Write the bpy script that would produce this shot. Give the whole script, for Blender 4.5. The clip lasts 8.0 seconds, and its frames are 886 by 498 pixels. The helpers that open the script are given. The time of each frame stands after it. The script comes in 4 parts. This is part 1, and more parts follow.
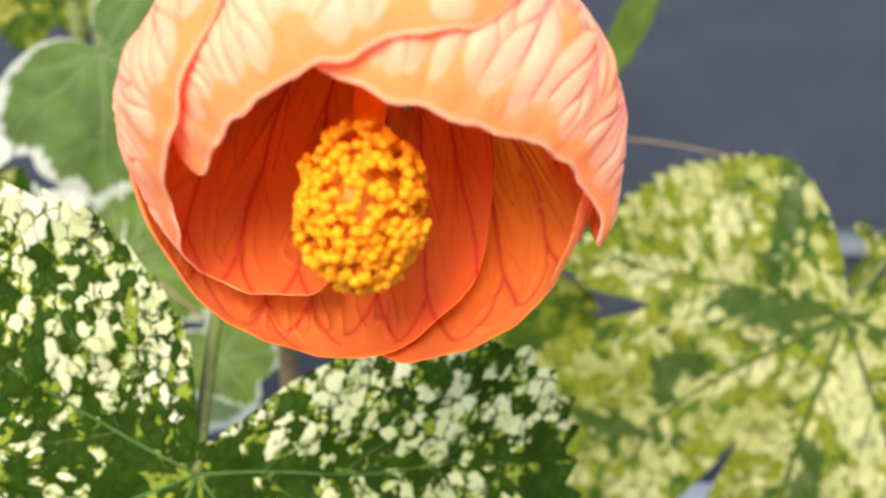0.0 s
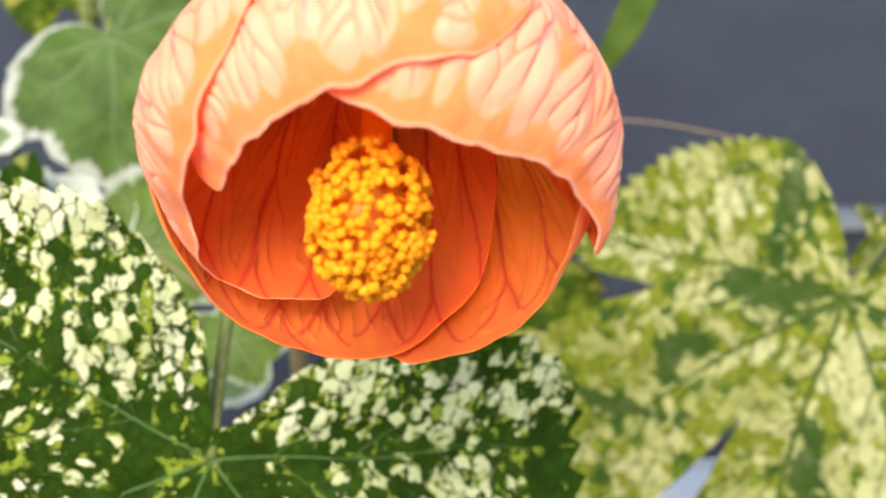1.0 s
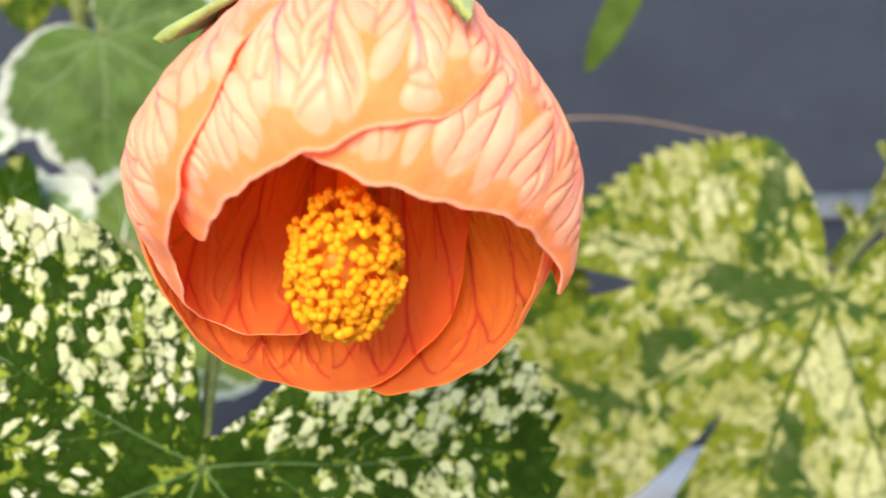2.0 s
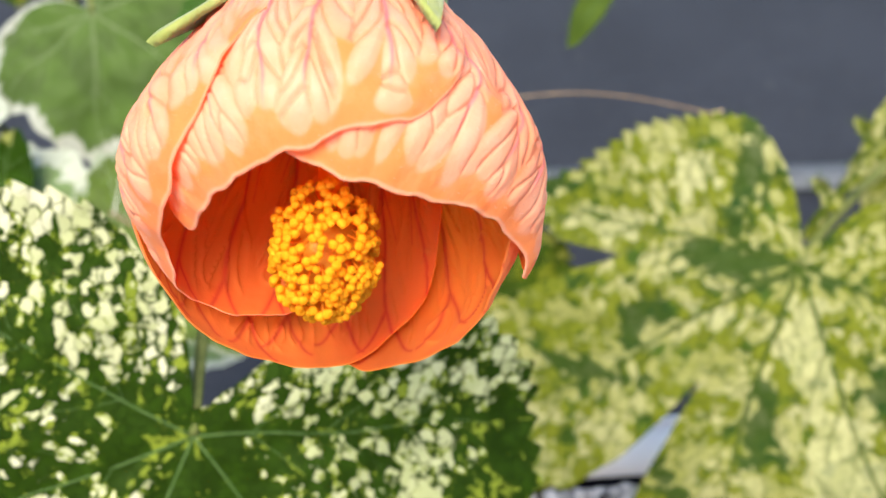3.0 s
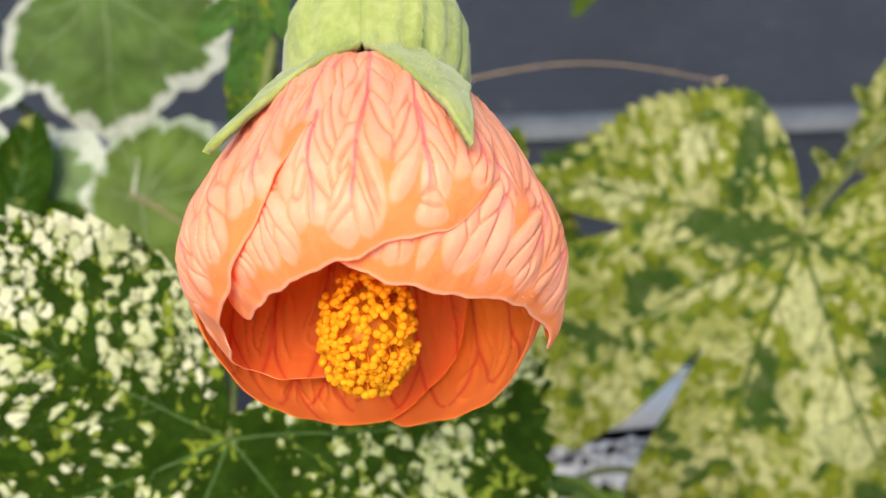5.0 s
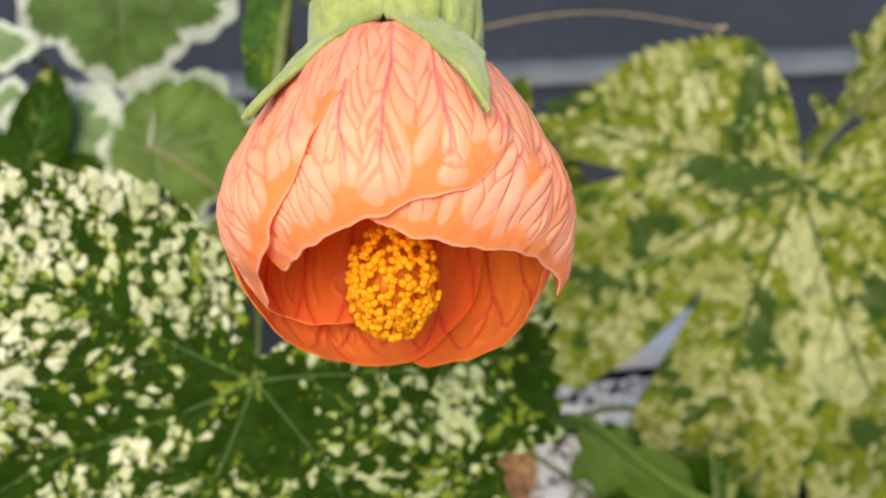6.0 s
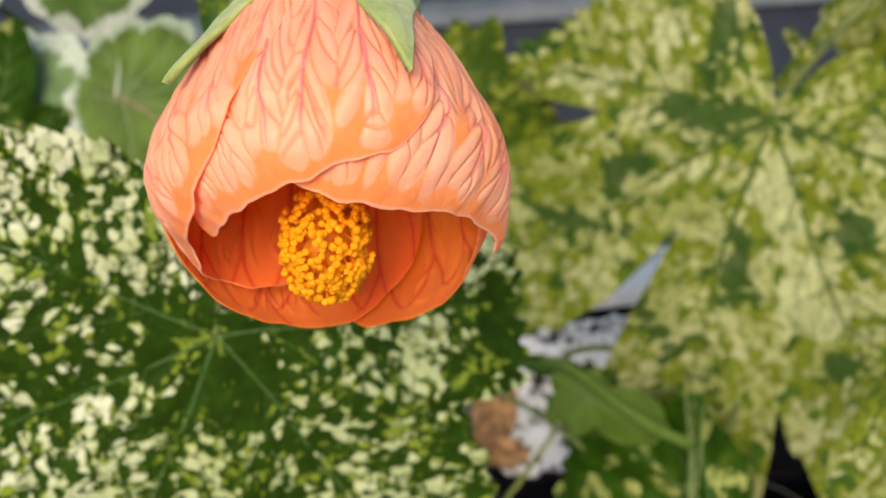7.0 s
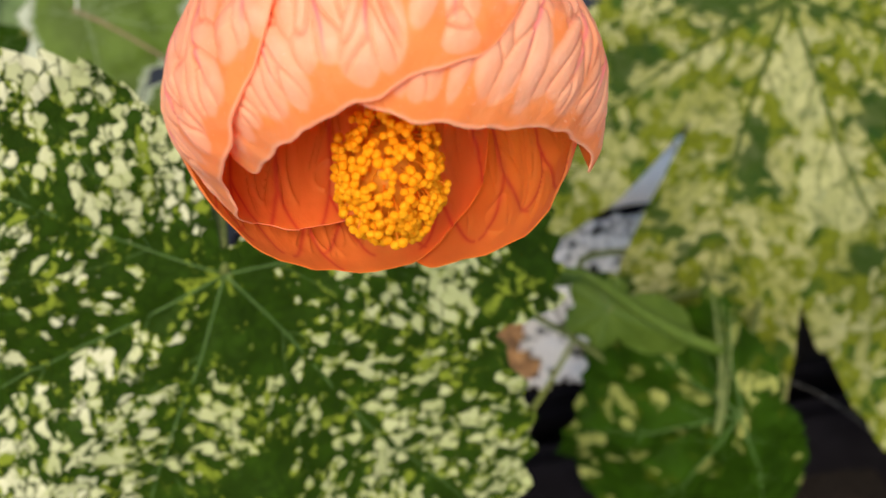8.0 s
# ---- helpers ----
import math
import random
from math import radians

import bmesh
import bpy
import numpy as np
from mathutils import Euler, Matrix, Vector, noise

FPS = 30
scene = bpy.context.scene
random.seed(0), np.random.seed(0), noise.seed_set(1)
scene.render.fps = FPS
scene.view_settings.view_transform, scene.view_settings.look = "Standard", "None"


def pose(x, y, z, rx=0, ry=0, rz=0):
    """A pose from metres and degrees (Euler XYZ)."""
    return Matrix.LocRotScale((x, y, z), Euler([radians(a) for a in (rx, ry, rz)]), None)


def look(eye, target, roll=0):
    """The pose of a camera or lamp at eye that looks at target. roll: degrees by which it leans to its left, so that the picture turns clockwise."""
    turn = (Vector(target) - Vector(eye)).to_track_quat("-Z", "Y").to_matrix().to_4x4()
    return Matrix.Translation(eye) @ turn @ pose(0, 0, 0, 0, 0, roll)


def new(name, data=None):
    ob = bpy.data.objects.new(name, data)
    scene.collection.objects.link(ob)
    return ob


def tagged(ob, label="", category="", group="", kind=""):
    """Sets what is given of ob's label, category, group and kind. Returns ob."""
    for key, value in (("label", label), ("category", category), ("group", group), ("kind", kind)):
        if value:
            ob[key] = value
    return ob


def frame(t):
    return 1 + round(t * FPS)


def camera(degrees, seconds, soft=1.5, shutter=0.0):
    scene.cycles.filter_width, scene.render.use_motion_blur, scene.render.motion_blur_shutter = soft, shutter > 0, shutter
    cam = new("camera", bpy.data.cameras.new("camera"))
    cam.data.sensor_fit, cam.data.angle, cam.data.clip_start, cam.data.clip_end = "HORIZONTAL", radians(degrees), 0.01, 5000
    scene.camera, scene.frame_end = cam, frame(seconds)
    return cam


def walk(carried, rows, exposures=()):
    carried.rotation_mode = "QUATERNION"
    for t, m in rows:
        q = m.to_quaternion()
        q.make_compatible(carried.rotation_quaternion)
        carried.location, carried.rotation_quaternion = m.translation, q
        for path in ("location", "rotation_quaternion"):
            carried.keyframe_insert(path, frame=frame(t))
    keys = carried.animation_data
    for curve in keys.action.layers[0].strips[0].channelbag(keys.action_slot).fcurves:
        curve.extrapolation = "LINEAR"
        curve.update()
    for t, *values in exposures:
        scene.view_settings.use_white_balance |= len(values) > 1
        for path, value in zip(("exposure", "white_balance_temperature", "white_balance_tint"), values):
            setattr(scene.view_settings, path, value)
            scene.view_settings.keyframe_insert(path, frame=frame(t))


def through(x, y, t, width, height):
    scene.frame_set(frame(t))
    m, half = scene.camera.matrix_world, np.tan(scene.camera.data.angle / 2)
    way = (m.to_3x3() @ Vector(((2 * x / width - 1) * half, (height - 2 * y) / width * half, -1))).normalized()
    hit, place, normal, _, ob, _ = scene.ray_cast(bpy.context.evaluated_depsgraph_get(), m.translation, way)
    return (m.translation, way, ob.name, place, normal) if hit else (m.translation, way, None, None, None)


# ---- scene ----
# The camera and its path
cam = camera(42, 8.0)
PATH = [
    (0, (0.01153, -0.09728, 0.49084), (0.01095, -0.01466, 0.43451), -0.11),
    (0.5, (0.01212, -0.09737, 0.49255), (0.01131, -0.01578, 0.43473), -0.42),
    (1, (0.01183, -0.09990, 0.49731), (0.01062, -0.01868, 0.43898), -0.58),
    (1.2, (0.01178, -0.09898, 0.50027), (0.01075, -0.01784, 0.44183), -0.31),
    (2.3, (0.01559, -0.10346, 0.50942), (0.01489, -0.02371, 0.44908), -0.89),
    (2.5, (0.01582, -0.10476, 0.51118), (0.01518, -0.02527, 0.45051), -0.95),
    (3, (0.01669, -0.10812, 0.51502), (0.01673, -0.02969, 0.45298), -0.30),
    (3.5, (0.01609, -0.10870, 0.52509), (0.01617, -0.03140, 0.46165), -0.47),
    (4, (0.01450, -0.10822, 0.52993), (0.01485, -0.03186, 0.46535), -1.01),
    (4.2, (0.01250, -0.10804, 0.53224), (0.01269, -0.03228, 0.46698), -0.86),
    (5.3, (0.01315, -0.10487, 0.54105), (0.01310, -0.03160, 0.47299), -1.57),
    (5.5, (0.01306, -0.10887, 0.54284), (0.01314, -0.03626, 0.47409), -1.76),
    (6, (0.01096, -0.11423, 0.54956), (0.01044, -0.04362, 0.47876), -2.02),
    (6.5, (0.01748, -0.11313, 0.55026), (0.01725, -0.04430, 0.47771), -2.38),
    (7, (0.01975, -0.11036, 0.55000), (0.01940, -0.04381, 0.47536), -3.23),
    (7.5, (0.01169, -0.10132, 0.54993), (0.01097, -0.03832, 0.47227), -4.22),
    (7.8, (0.00516, -0.09430, 0.53598), (0.00593, -0.03309, 0.45691), -4.66),
    (8, (0.00511, -0.08860, 0.53145), (0.00732, -0.02883, 0.45131), -4.77),
]
walk(cam, [(t, look(eye, target, roll)) for t, eye, target, roll in PATH],
     [(0, 1.06, 6850, 14), (1.2, 1.01, 6850, 14), (2.5, 0.98, 6850, 13), (4.2, 0.86, 6850, 13), (5.3, 0.58, 7000, 12), (7.0, 0.45, 7150, 11), (8.0, 0.31, 7200, 11)])
cam.data.dof.use_dof = True
cam.data.dof.focus_distance = 0.145
cam.data.dof.aperture_fstop = 28.0

# Sky and sun
world = bpy.data.worlds.new("sky")
scene.world = world
world.use_nodes = True
wn = world.node_tree
sky = wn.nodes.new("ShaderNodeTexSky")
sky.sky_type = 'NISHITA'
sky.sun_disc = False
SUN_ELEVATION, SUN_AZIMUTH = radians(57), radians(197)
sky.sun_elevation, sky.sun_rotation = SUN_ELEVATION, SUN_AZIMUTH
wn.links.new(sky.outputs[0], wn.nodes["Background"].inputs[0])
wn.nodes["Background"].inputs[1].default_value = 0.19
sun = new("sun", bpy.data.lights.new("sun", 'SUN'))
sun.data.energy, sun.data.angle, sun.data.color = 4.0, radians(34.0), (1.0, 0.94, 0.84)
SUN_WAY = Vector((math.sin(SUN_AZIMUTH) * math.cos(SUN_ELEVATION), math.cos(SUN_AZIMUTH) * math.cos(SUN_ELEVATION), math.sin(SUN_ELEVATION)))
sun.matrix_world = look(SUN_WAY * 3, (0, 0, 0))


# ---- small tools ----
def part(name, bm, material, parent=None, label=""):
    me = bpy.data.meshes.new(name)
    bm.to_mesh(me)
    bm.free()
    for p in me.polygons:
        p.use_smooth = True
    for m in material if isinstance(material, (list, tuple)) else [material]:
        me.materials.append(m)
    ob = new(name, me)
    if parent:
        ob.parent = parent
    return tagged(ob, label)


def share(name, me, parent, m):
    ob = new(name, me)
    ob.parent = parent
    ob.matrix_basis = m
    return ob


def smooth(a, b, x):
    k = min(1.0, max(0.0, (x - a) / (b - a)))
    return k * k * (3 - 2 * k)


def table(xs, ys, x):
    return float(np.interp(x, xs, ys))


def bezier(p0, p1, p2, p3, n=16):
    out = []
    for i in range(n + 1):
        t = i / n
        out.append(Vector(p0) * (1 - t) ** 3 + Vector(p1) * 3 * t * (1 - t) ** 2 + Vector(p2) * 3 * t * t * (1 - t) + Vector(p3) * t ** 3)
    return out


def tube(bm, path, r0, r1, sides=8, flat=1.0, caps=True):
    """A tapered tube along a path; flat squeezes it along its own normal."""
    rings, n = [], len(path)
    ref = Vector((0.13, 0.21, 0.97))
    for i, p in enumerate(path):
        d = (path[min(i + 1, n - 1)] - path[max(i - 1, 0)]).normalized()
        a = d.cross(ref).normalized()
        b = d.cross(a).normalized()
        r = r0 + (r1 - r0) * i / (n - 1)
        rings.append([bm.verts.new(p + (a * math.cos(2 * math.pi * k / sides) + b * math.sin(2 * math.pi * k / sides) * flat) * r) for k in range(sides)])
    for u, v in zip(rings, rings[1:]):
        for k in range(sides):
            bm.faces.new((u[k], u[(k + 1) % sides], v[(k + 1) % sides], v[k]))
    if caps:
        bm.faces.new(rings[0][::-1])
        bm.faces.new(rings[-1])
    return bm


def box(bm, centre, size, turn=0.0, bevel=0.002):
    made = bmesh.ops.create_cube(bm, size=1.0)["verts"]
    m = Matrix.Translation(centre) @ Matrix.Rotation(radians(turn), 4, 'Z') @ Matrix.Diagonal((*size, 1))
    bmesh.ops.transform(bm, matrix=m, verts=made)
    if bevel:
        edges = list({e for v in made for e in v.link_edges})
        bmesh.ops.bevel(bm, geom=edges, offset=bevel, segments=2, affect='EDGES')
    return bm


def grid(bm, nu, nv, place, uv=None, material=0, flip=False):
    """A sheet of nu x nv quads; place(i, j) gives the point and uv(i, j) its texture place."""
    layer = bm.loops.layers.uv.verify()
    v = [[bm.verts.new(place(i, j)) for j in range(nv + 1)] for i in range(nu + 1)]
    for i in range(nu):
        for j in range(nv):
            ids = [(i, j), (i + 1, j), (i + 1, j + 1), (i, j + 1)]
            if flip:
                ids.reverse()
            f = bm.faces.new([v[a][b] for a, b in ids])
            f.material_index = material
            if uv:
                for loop, (a, b) in zip(f.loops, ids):
                    loop[layer].uv = uv(a, b)
    return v


# ---- materials ----
class Nodes:
    """Shortcuts for building a node material."""

    def __init__(self, name):
        self.mat = bpy.data.materials.new(name)
        self.mat.use_nodes = True
        self.t = self.mat.node_tree
        self.t.nodes.clear()
        self.out = self.t.nodes.new("ShaderNodeOutputMaterial")

    def put(self, socket, value):
        if isinstance(value, bpy.types.NodeSocket):
            self.t.links.new(value, socket)
        elif isinstance(value, (tuple, list)) and socket.type == 'RGBA':
            socket.default_value = (*value[:3], 1.0)
        else:
            socket.default_value = value

    def node(self, kind, **inputs):
        n = self.t.nodes.new(kind)
        for key, value in inputs.items():
            self.put(n.inputs[key.replace("_", " ")], value)
        return n

    def math(self, op, a, b=0.0, clamp=False):
        n = self.t.nodes.new("ShaderNodeMath")
        n.operation, n.use_clamp = op, clamp
        self.put(n.inputs[0], a)
        self.put(n.inputs[1], b)
        return n.outputs[0]

    def mix(self, k, a, b):
        n = self.t.nodes.new("ShaderNodeMix")
        n.data_type = 'RGBA'
        self.put(n.inputs[0], k)
        self.put(n.inputs[6], a)
        self.put(n.inputs[7], b)
        return n.outputs[2]

    def step(self, x, a, b):
        """0 below a, 1 above b, smooth between."""
        n = self.t.nodes.new("ShaderNodeMapRange")
        n.interpolation_type = 'SMOOTHSTEP'
        self.put(n.inputs[0], x)
        self.put(n.inputs[1], a)
        self.put(n.inputs[2], b)
        return n.outputs[0]

    def noise(self, vector, scale, detail=3.0, rough=0.55):
        n = self.node("ShaderNodeTexNoise", Scale=scale, Detail=detail, Roughness=rough)
        self.put(n.inputs["Vector"], vector)
        return n.outputs

    def voronoi(self, vector, scale, feature='F1'):
        n = self.t.nodes.new("ShaderNodeTexVoronoi")
        n.feature = feature
        self.put(n.inputs["Vector"], vector)
        self.put(n.inputs["Scale"], scale)
        return n.outputs

    def shift(self, vector, colour, amount):
        """The vector, moved by a colour's noise."""
        s = self.t.nodes.new("ShaderNodeVectorMath")
        s.operation = 'SUBTRACT'
        self.put(s.inputs[0], colour)
        s.inputs[1].default_value = (0.5, 0.5, 0.5)
        m = self.t.nodes.new("ShaderNodeVectorMath")
        m.operation = 'MULTIPLY_ADD'
        self.put(m.inputs[0], s.outputs[0])
        m.inputs[1].default_value = (amount, amount, amount)
        self.put(m.inputs[2], vector)
        return m.outputs[0]

    def bump(self, height, distance, strength=1.0):
        n = self.node("ShaderNodeBump", Strength=strength, Distance=distance)
        self.put(n.inputs["Height"], height)
        return n.outputs[0]

    def finish(self, colour, rough=0.5, normal=None, through=0.0, through_colour=None, specular=0.5, sheen=0.0):
        p = self.node("ShaderNodeBsdfPrincipled")
        self.put(p.inputs["Base Color"], colour)
        self.put(p.inputs["Roughness"], rough)
        p.inputs["Specular IOR Level"].default_value = specular
        if sheen:
            p.inputs["Sheen Weight"].default_value = sheen
        if normal:
            self.put(p.inputs["Normal"], normal)
        shader = p.outputs[0]
        if through:
            tr = self.node("ShaderNodeBsdfTranslucent")
            self.put(tr.inputs["Color"], through_colour or colour)
            if normal:
                self.put(tr.inputs["Normal"], normal)
            mx = self.t.nodes.new("ShaderNodeMixShader")
            mx.inputs[0].default_value = through
            self.t.links.new(shader, mx.inputs[1])
            self.t.links.new(tr.outputs[0], mx.inputs[2])
            shader = mx.outputs[0]
        self.t.links.new(shader, self.out.inputs[0])
        return self.mat


def coords(n, kind="Object"):
    return n.t.nodes.new("ShaderNodeTexCoord").outputs[kind]


def plain(name, colour, other, scale, rough=0.5, relief=0.0, through=0.0, specular=0.5, fine=6.0, sheen=0.0):
    """A surface with two scales of uneven colour and a fine relief."""
    n = Nodes(name)
    c = coords(n)
    a = n.noise(c, scale)[0]
    b = n.noise(c, scale * fine, 2.0)[0]
    k = n.math('ADD', n.math('MULTIPLY', a, 0.65), n.math('MULTIPLY', b, 0.35))
    k = n.step(k, 0.36, 0.64)
    colour_out = n.mix(k, colour, other)
    normal = n.bump(k, relief) if relief else None
    return n.finish(colour_out, rough, normal, through, specular=specular, sheen=sheen)


def petal_material(name, base, pale, vein, end, relief, through, glow, rough, strong, lines, swell):
    """Petal skin: pigment and painted-in highlights follow the veins, the swollen cells between them and the way to the
    rim, which the mesh carries.
    """
    n = Nodes(name)
    uv = coords(n, "UV")

    def kept(which):
        at = n.node("ShaderNodeAttribute")
        at.attribute_name = which
        return at.outputs["Fac"]

    veins, puff, tip = kept(lines), kept("puff"), kept("tip")
    mottled = n.noise(uv, 30.0, 4.0)[0]
    broad = n.noise(uv, 6.0, 3.0)[0]
    uneven = n.math('ADD', n.math('MULTIPLY', mottled, 0.45), n.math('SUBTRACT', n.math('MULTIPLY', broad, 0.8), 0.60))
    tone = n.math('ADD', n.math('MULTIPLY', puff, swell), uneven, True)
    colour = n.mix(n.math('MULTIPLY', tip, 0.9), base, end)
    colour = n.mix(tone, colour, pale)
    dye = n.math('MULTIPLY', n.math('MULTIPLY', veins, n.math('ADD', 0.62, n.math('MULTIPLY', mottled, 0.6))), strong, True)
    colour = n.mix(dye, colour, vein)
    shine = n.mix(n.math('MULTIPLY', tip, 0.8), glow, end)
    height = n.math('ADD', n.math('MULTIPLY', n.noise(uv, 42.0, 3.0)[0], 0.6), n.math('MULTIPLY', n.noise(uv, 120.0, 3.0)[0], 0.16))
    return n.finish(colour, rough, n.bump(height, relief), through, n.mix(n.math('MULTIPLY', dye, 0.85), shine, vein), specular=0.3, sheen=0.10)


def blotched(name, dark, mid, cream, much, some, cell, lines, through=0.22, patch=None, keep=0.0, swing=1.1, stray=0.0042, blobs=0.0, gloss=0.06, tinge=False):
    """A leaf mottled in angular patches between its finest veins; much: share of cream, some: share of the middle tone."""
    n = Nodes(name)
    uv = coords(n, "UV")
    lie = n.t.nodes.new("ShaderNodeUVMap")
    lie.uv_map = "grain"
    w = n.shift(lie.outputs[0], n.noise(uv, 260.0, 3.0)[1], stray)
    w = n.shift(w, n.noise(uv, 900.0, 2.0)[1], 0.0012)
    cells = n.voronoi(w, cell)
    fine = n.voronoi(w, cell * 2.6)
    sep = n.node("ShaderNodeSeparateColor", Color=cells[1])
    sep2 = n.node("ShaderNodeSeparateColor", Color=fine[1])
    drift = n.noise(uv, 42.0, 2.0)[0]
    big = n.math('ADD', n.math('MULTIPLY', sep.outputs[0], 0.72), n.math('MULTIPLY', sep2.outputs[0], 0.28))
    level = n.math('ADD', big, n.math('MULTIPLY', n.math('SUBTRACT', drift, 0.5), -swing))
    rib = n.node("ShaderNodeAttribute")
    rib.attribute_name = "rib"
    if keep:
        level = n.math('ADD', level, n.math('MULTIPLY', n.math('SUBTRACT', 1.0, n.step(rib.outputs["Fac"], 0.0, 0.0055)), keep))
    if blobs:
        level = n.math('ADD', level, n.math('MULTIPLY', n.math('SUBTRACT', cells[0], 0.42), blobs))
        where = n.node("ShaderNodeAttribute")
        where.attribute_name = "stain"
        level = n.math('ADD', level, n.math('MULTIPLY', where.outputs["Fac"], 0.40))
    is_cream = n.math('SUBTRACT', 1.0, n.step(level, much - 0.025, much + 0.025))
    tint = n.math('ADD', n.math('MULTIPLY', sep.outputs[1], 0.45), n.math('MULTIPLY', sep2.outputs[1], 0.2))
    drift2 = n.noise(uv, 75.0, 2.0)[0]
    is_mid = n.math('SUBTRACT', 1.0, n.step(n.math('ADD', tint, n.math('MULTIPLY', n.math('SUBTRACT', drift2, 0.36), 1.7)), some - 0.05, some + 0.05))
    # paler green borders round the cream, where the margin of a patch is thin
    halo = n.math('MULTIPLY', n.math('SUBTRACT', 1.0, n.step(level, much + 0.07, much + 0.14)), n.step(drift2, 0.42, 0.52))
    is_mid = n.math('MAXIMUM', is_mid, halo)
    shade = n.noise(uv, 120.0, 4.0)[0]
    green = n.mix(n.step(shade, 0.35, 0.65), dark, tuple(v * 1.55 for v in dark))
    green = n.mix(n.math('MULTIPLY', is_mid, 0.85), green, mid)
    pale = n.mix(n.step(shade, 0.3, 0.7), cream, tuple(v * 0.82 for v in cream))
    pale = n.mix(n.math('MULTIPLY', n.step(sep.outputs[2], 0.62, 0.7), 0.75), pale, tuple((a + b) / 2 for a, b in zip(cream, mid)))
    warm = n.step(n.noise(n.shift(uv, (0.9, 0.2, 0.5), 0.3), 30.0, 3.0)[0], 0.44, 0.60)
    # cream yellows to the lower right, dimmed further for shade on the lower lobes
    if tinge:
        at = n.node("ShaderNodeSeparateXYZ", Vector=coords(n))
        side = n.math('SUBTRACT', n.math('MULTIPLY', at.outputs[0], 0.7), at.outputs[1])
        warm = n.math('ADD', n.math('MULTIPLY', warm, 0.65), n.math('MULTIPLY', n.step(side, -0.005, 0.055), 0.9), True)
    pale = n.mix(n.math('MULTIPLY', warm, 0.80), pale, tuple((a + 2 * b) / 3 for a, b in zip(cream, mid)))
    colour = n.mix(is_cream, green, pale)
    if patch:
        stain = n.node("ShaderNodeAttribute")
        stain.attribute_name = "stain"
        ragged = n.math('ADD', stain.outputs["Fac"], n.math('MULTIPLY', n.math('SUBTRACT', sep.outputs[0], 0.5), 0.75))
        ragged = n.math('ADD', ragged, n.math('MULTIPLY', n.math('SUBTRACT', n.noise(uv, 130.0, 3.0)[0], 0.5), 1.0))
        colour = n.mix(n.math('MULTIPLY', n.step(n.math('MULTIPLY', ragged, -1.0), 0.40, 0.56), 0.55), colour, tuple(v * 1.0 + 0.06 for v in cream))
        colour = n.mix(n.math('MULTIPLY', n.step(ragged, 0.38, 0.56), 0.82), colour, patch)
    edge = n.voronoi(w, cell, 'DISTANCE_TO_EDGE')[0]
    net = n.math('SUBTRACT', 1.0, n.step(edge, 0.03, 0.10))
    if lines:
        broken = n.math('MULTIPLY', net, n.step(n.noise(uv, 220.0, 3.0)[0], 0.44, 0.54))
        colour = n.mix(n.math('MULTIPLY', broken, lines), colour, dark)
    height = n.math('SUBTRACT', n.math('MULTIPLY', shade, 0.5), net)
    return n.finish(colour, 0.58, n.bump(height, 0.00035, 0.8), through, specular=gloss)


def rimmed(name, green, pale, edge_from):
    """A round leaf, green in the middle and white along an uneven margin; the margin's place is kept in the second texture axis."""
    n = Nodes(name)
    uv = coords(n, "UV")
    flat = n.node("ShaderNodeAttribute")
    flat.attribute_name = "margin"
    spikes = n.node("ShaderNodeAttribute")
    spikes.attribute_name = "ray"
    k = n.math('ADD', flat.outputs["Fac"], n.math('MULTIPLY', spikes.outputs["Fac"], 0.16))
    k = n.math('ADD', k, n.math('MULTIPLY', n.math('SUBTRACT', n.noise(uv, 260.0, 3.0)[0], 0.5), 0.10))
    shade = n.noise(uv, 70.0, 4.0)[0]
    g = n.mix(n.step(shade, 0.35, 0.65), green, tuple(v * 1.5 for v in green))
    w = n.mix(n.step(n.noise(uv, 180.0, 3.0)[0], 0.3, 0.7), pale, tuple(v * 0.85 for v in pale))
    colour = n.mix(n.step(k, edge_from, edge_from + 0.05), g, w)
    return n.finish(colour, 0.6, n.bump(n.noise(uv, 500.0, 3.0)[0], 0.0003, 0.6), 0.2, specular=0.15, sheen=0.05)


PETAL_OUT = petal_material("petal_outside", (0.97, 0.325, 0.085), (0.99, 0.64, 0.42), (0.88, 0.18, 0.24), (0.97, 0.35, 0.10), 0.00022, 0.56, (0.99, 0.47, 0.14), 0.40, 0.90, "vein", 0.72)
PETAL_IN = petal_material("petal_inside", (0.955, 0.29, 0.042), (0.97, 0.42, 0.11), (0.68, 0.05, 0.06), (0.94, 0.41, 0.11), 0.00010, 0.78, (0.99, 0.46, 0.09), 0.45, 0.78, "line", 0.30)
ANTHER = plain("pollen", (0.95, 0.38, 0.006), (0.96, 0.50, 0.022), 900.0, 0.75, 0.0001, 0.5, 0.2)
FILAMENT = plain("filament", (0.95, 0.36, 0.02), (0.96, 0.44, 0.03), 300.0, 0.5, 0.0, 0.6)
CALYX = plain("calyx_skin", (0.23, 0.285, 0.062), (0.34, 0.38, 0.12), 120.0, 0.75, 0.0002, 0.18, 0.2, 5.0, 0.2)
STEM_GREEN = plain("green_stem", (0.075, 0.095, 0.022), (0.13, 0.145, 0.042), 180.0, 0.6, 0.0002, specular=0.15)
STEM_BROWN = plain("brown_stem", (0.10, 0.07, 0.035), (0.17, 0.13, 0.06), 160.0, 0.7, 0.0004)
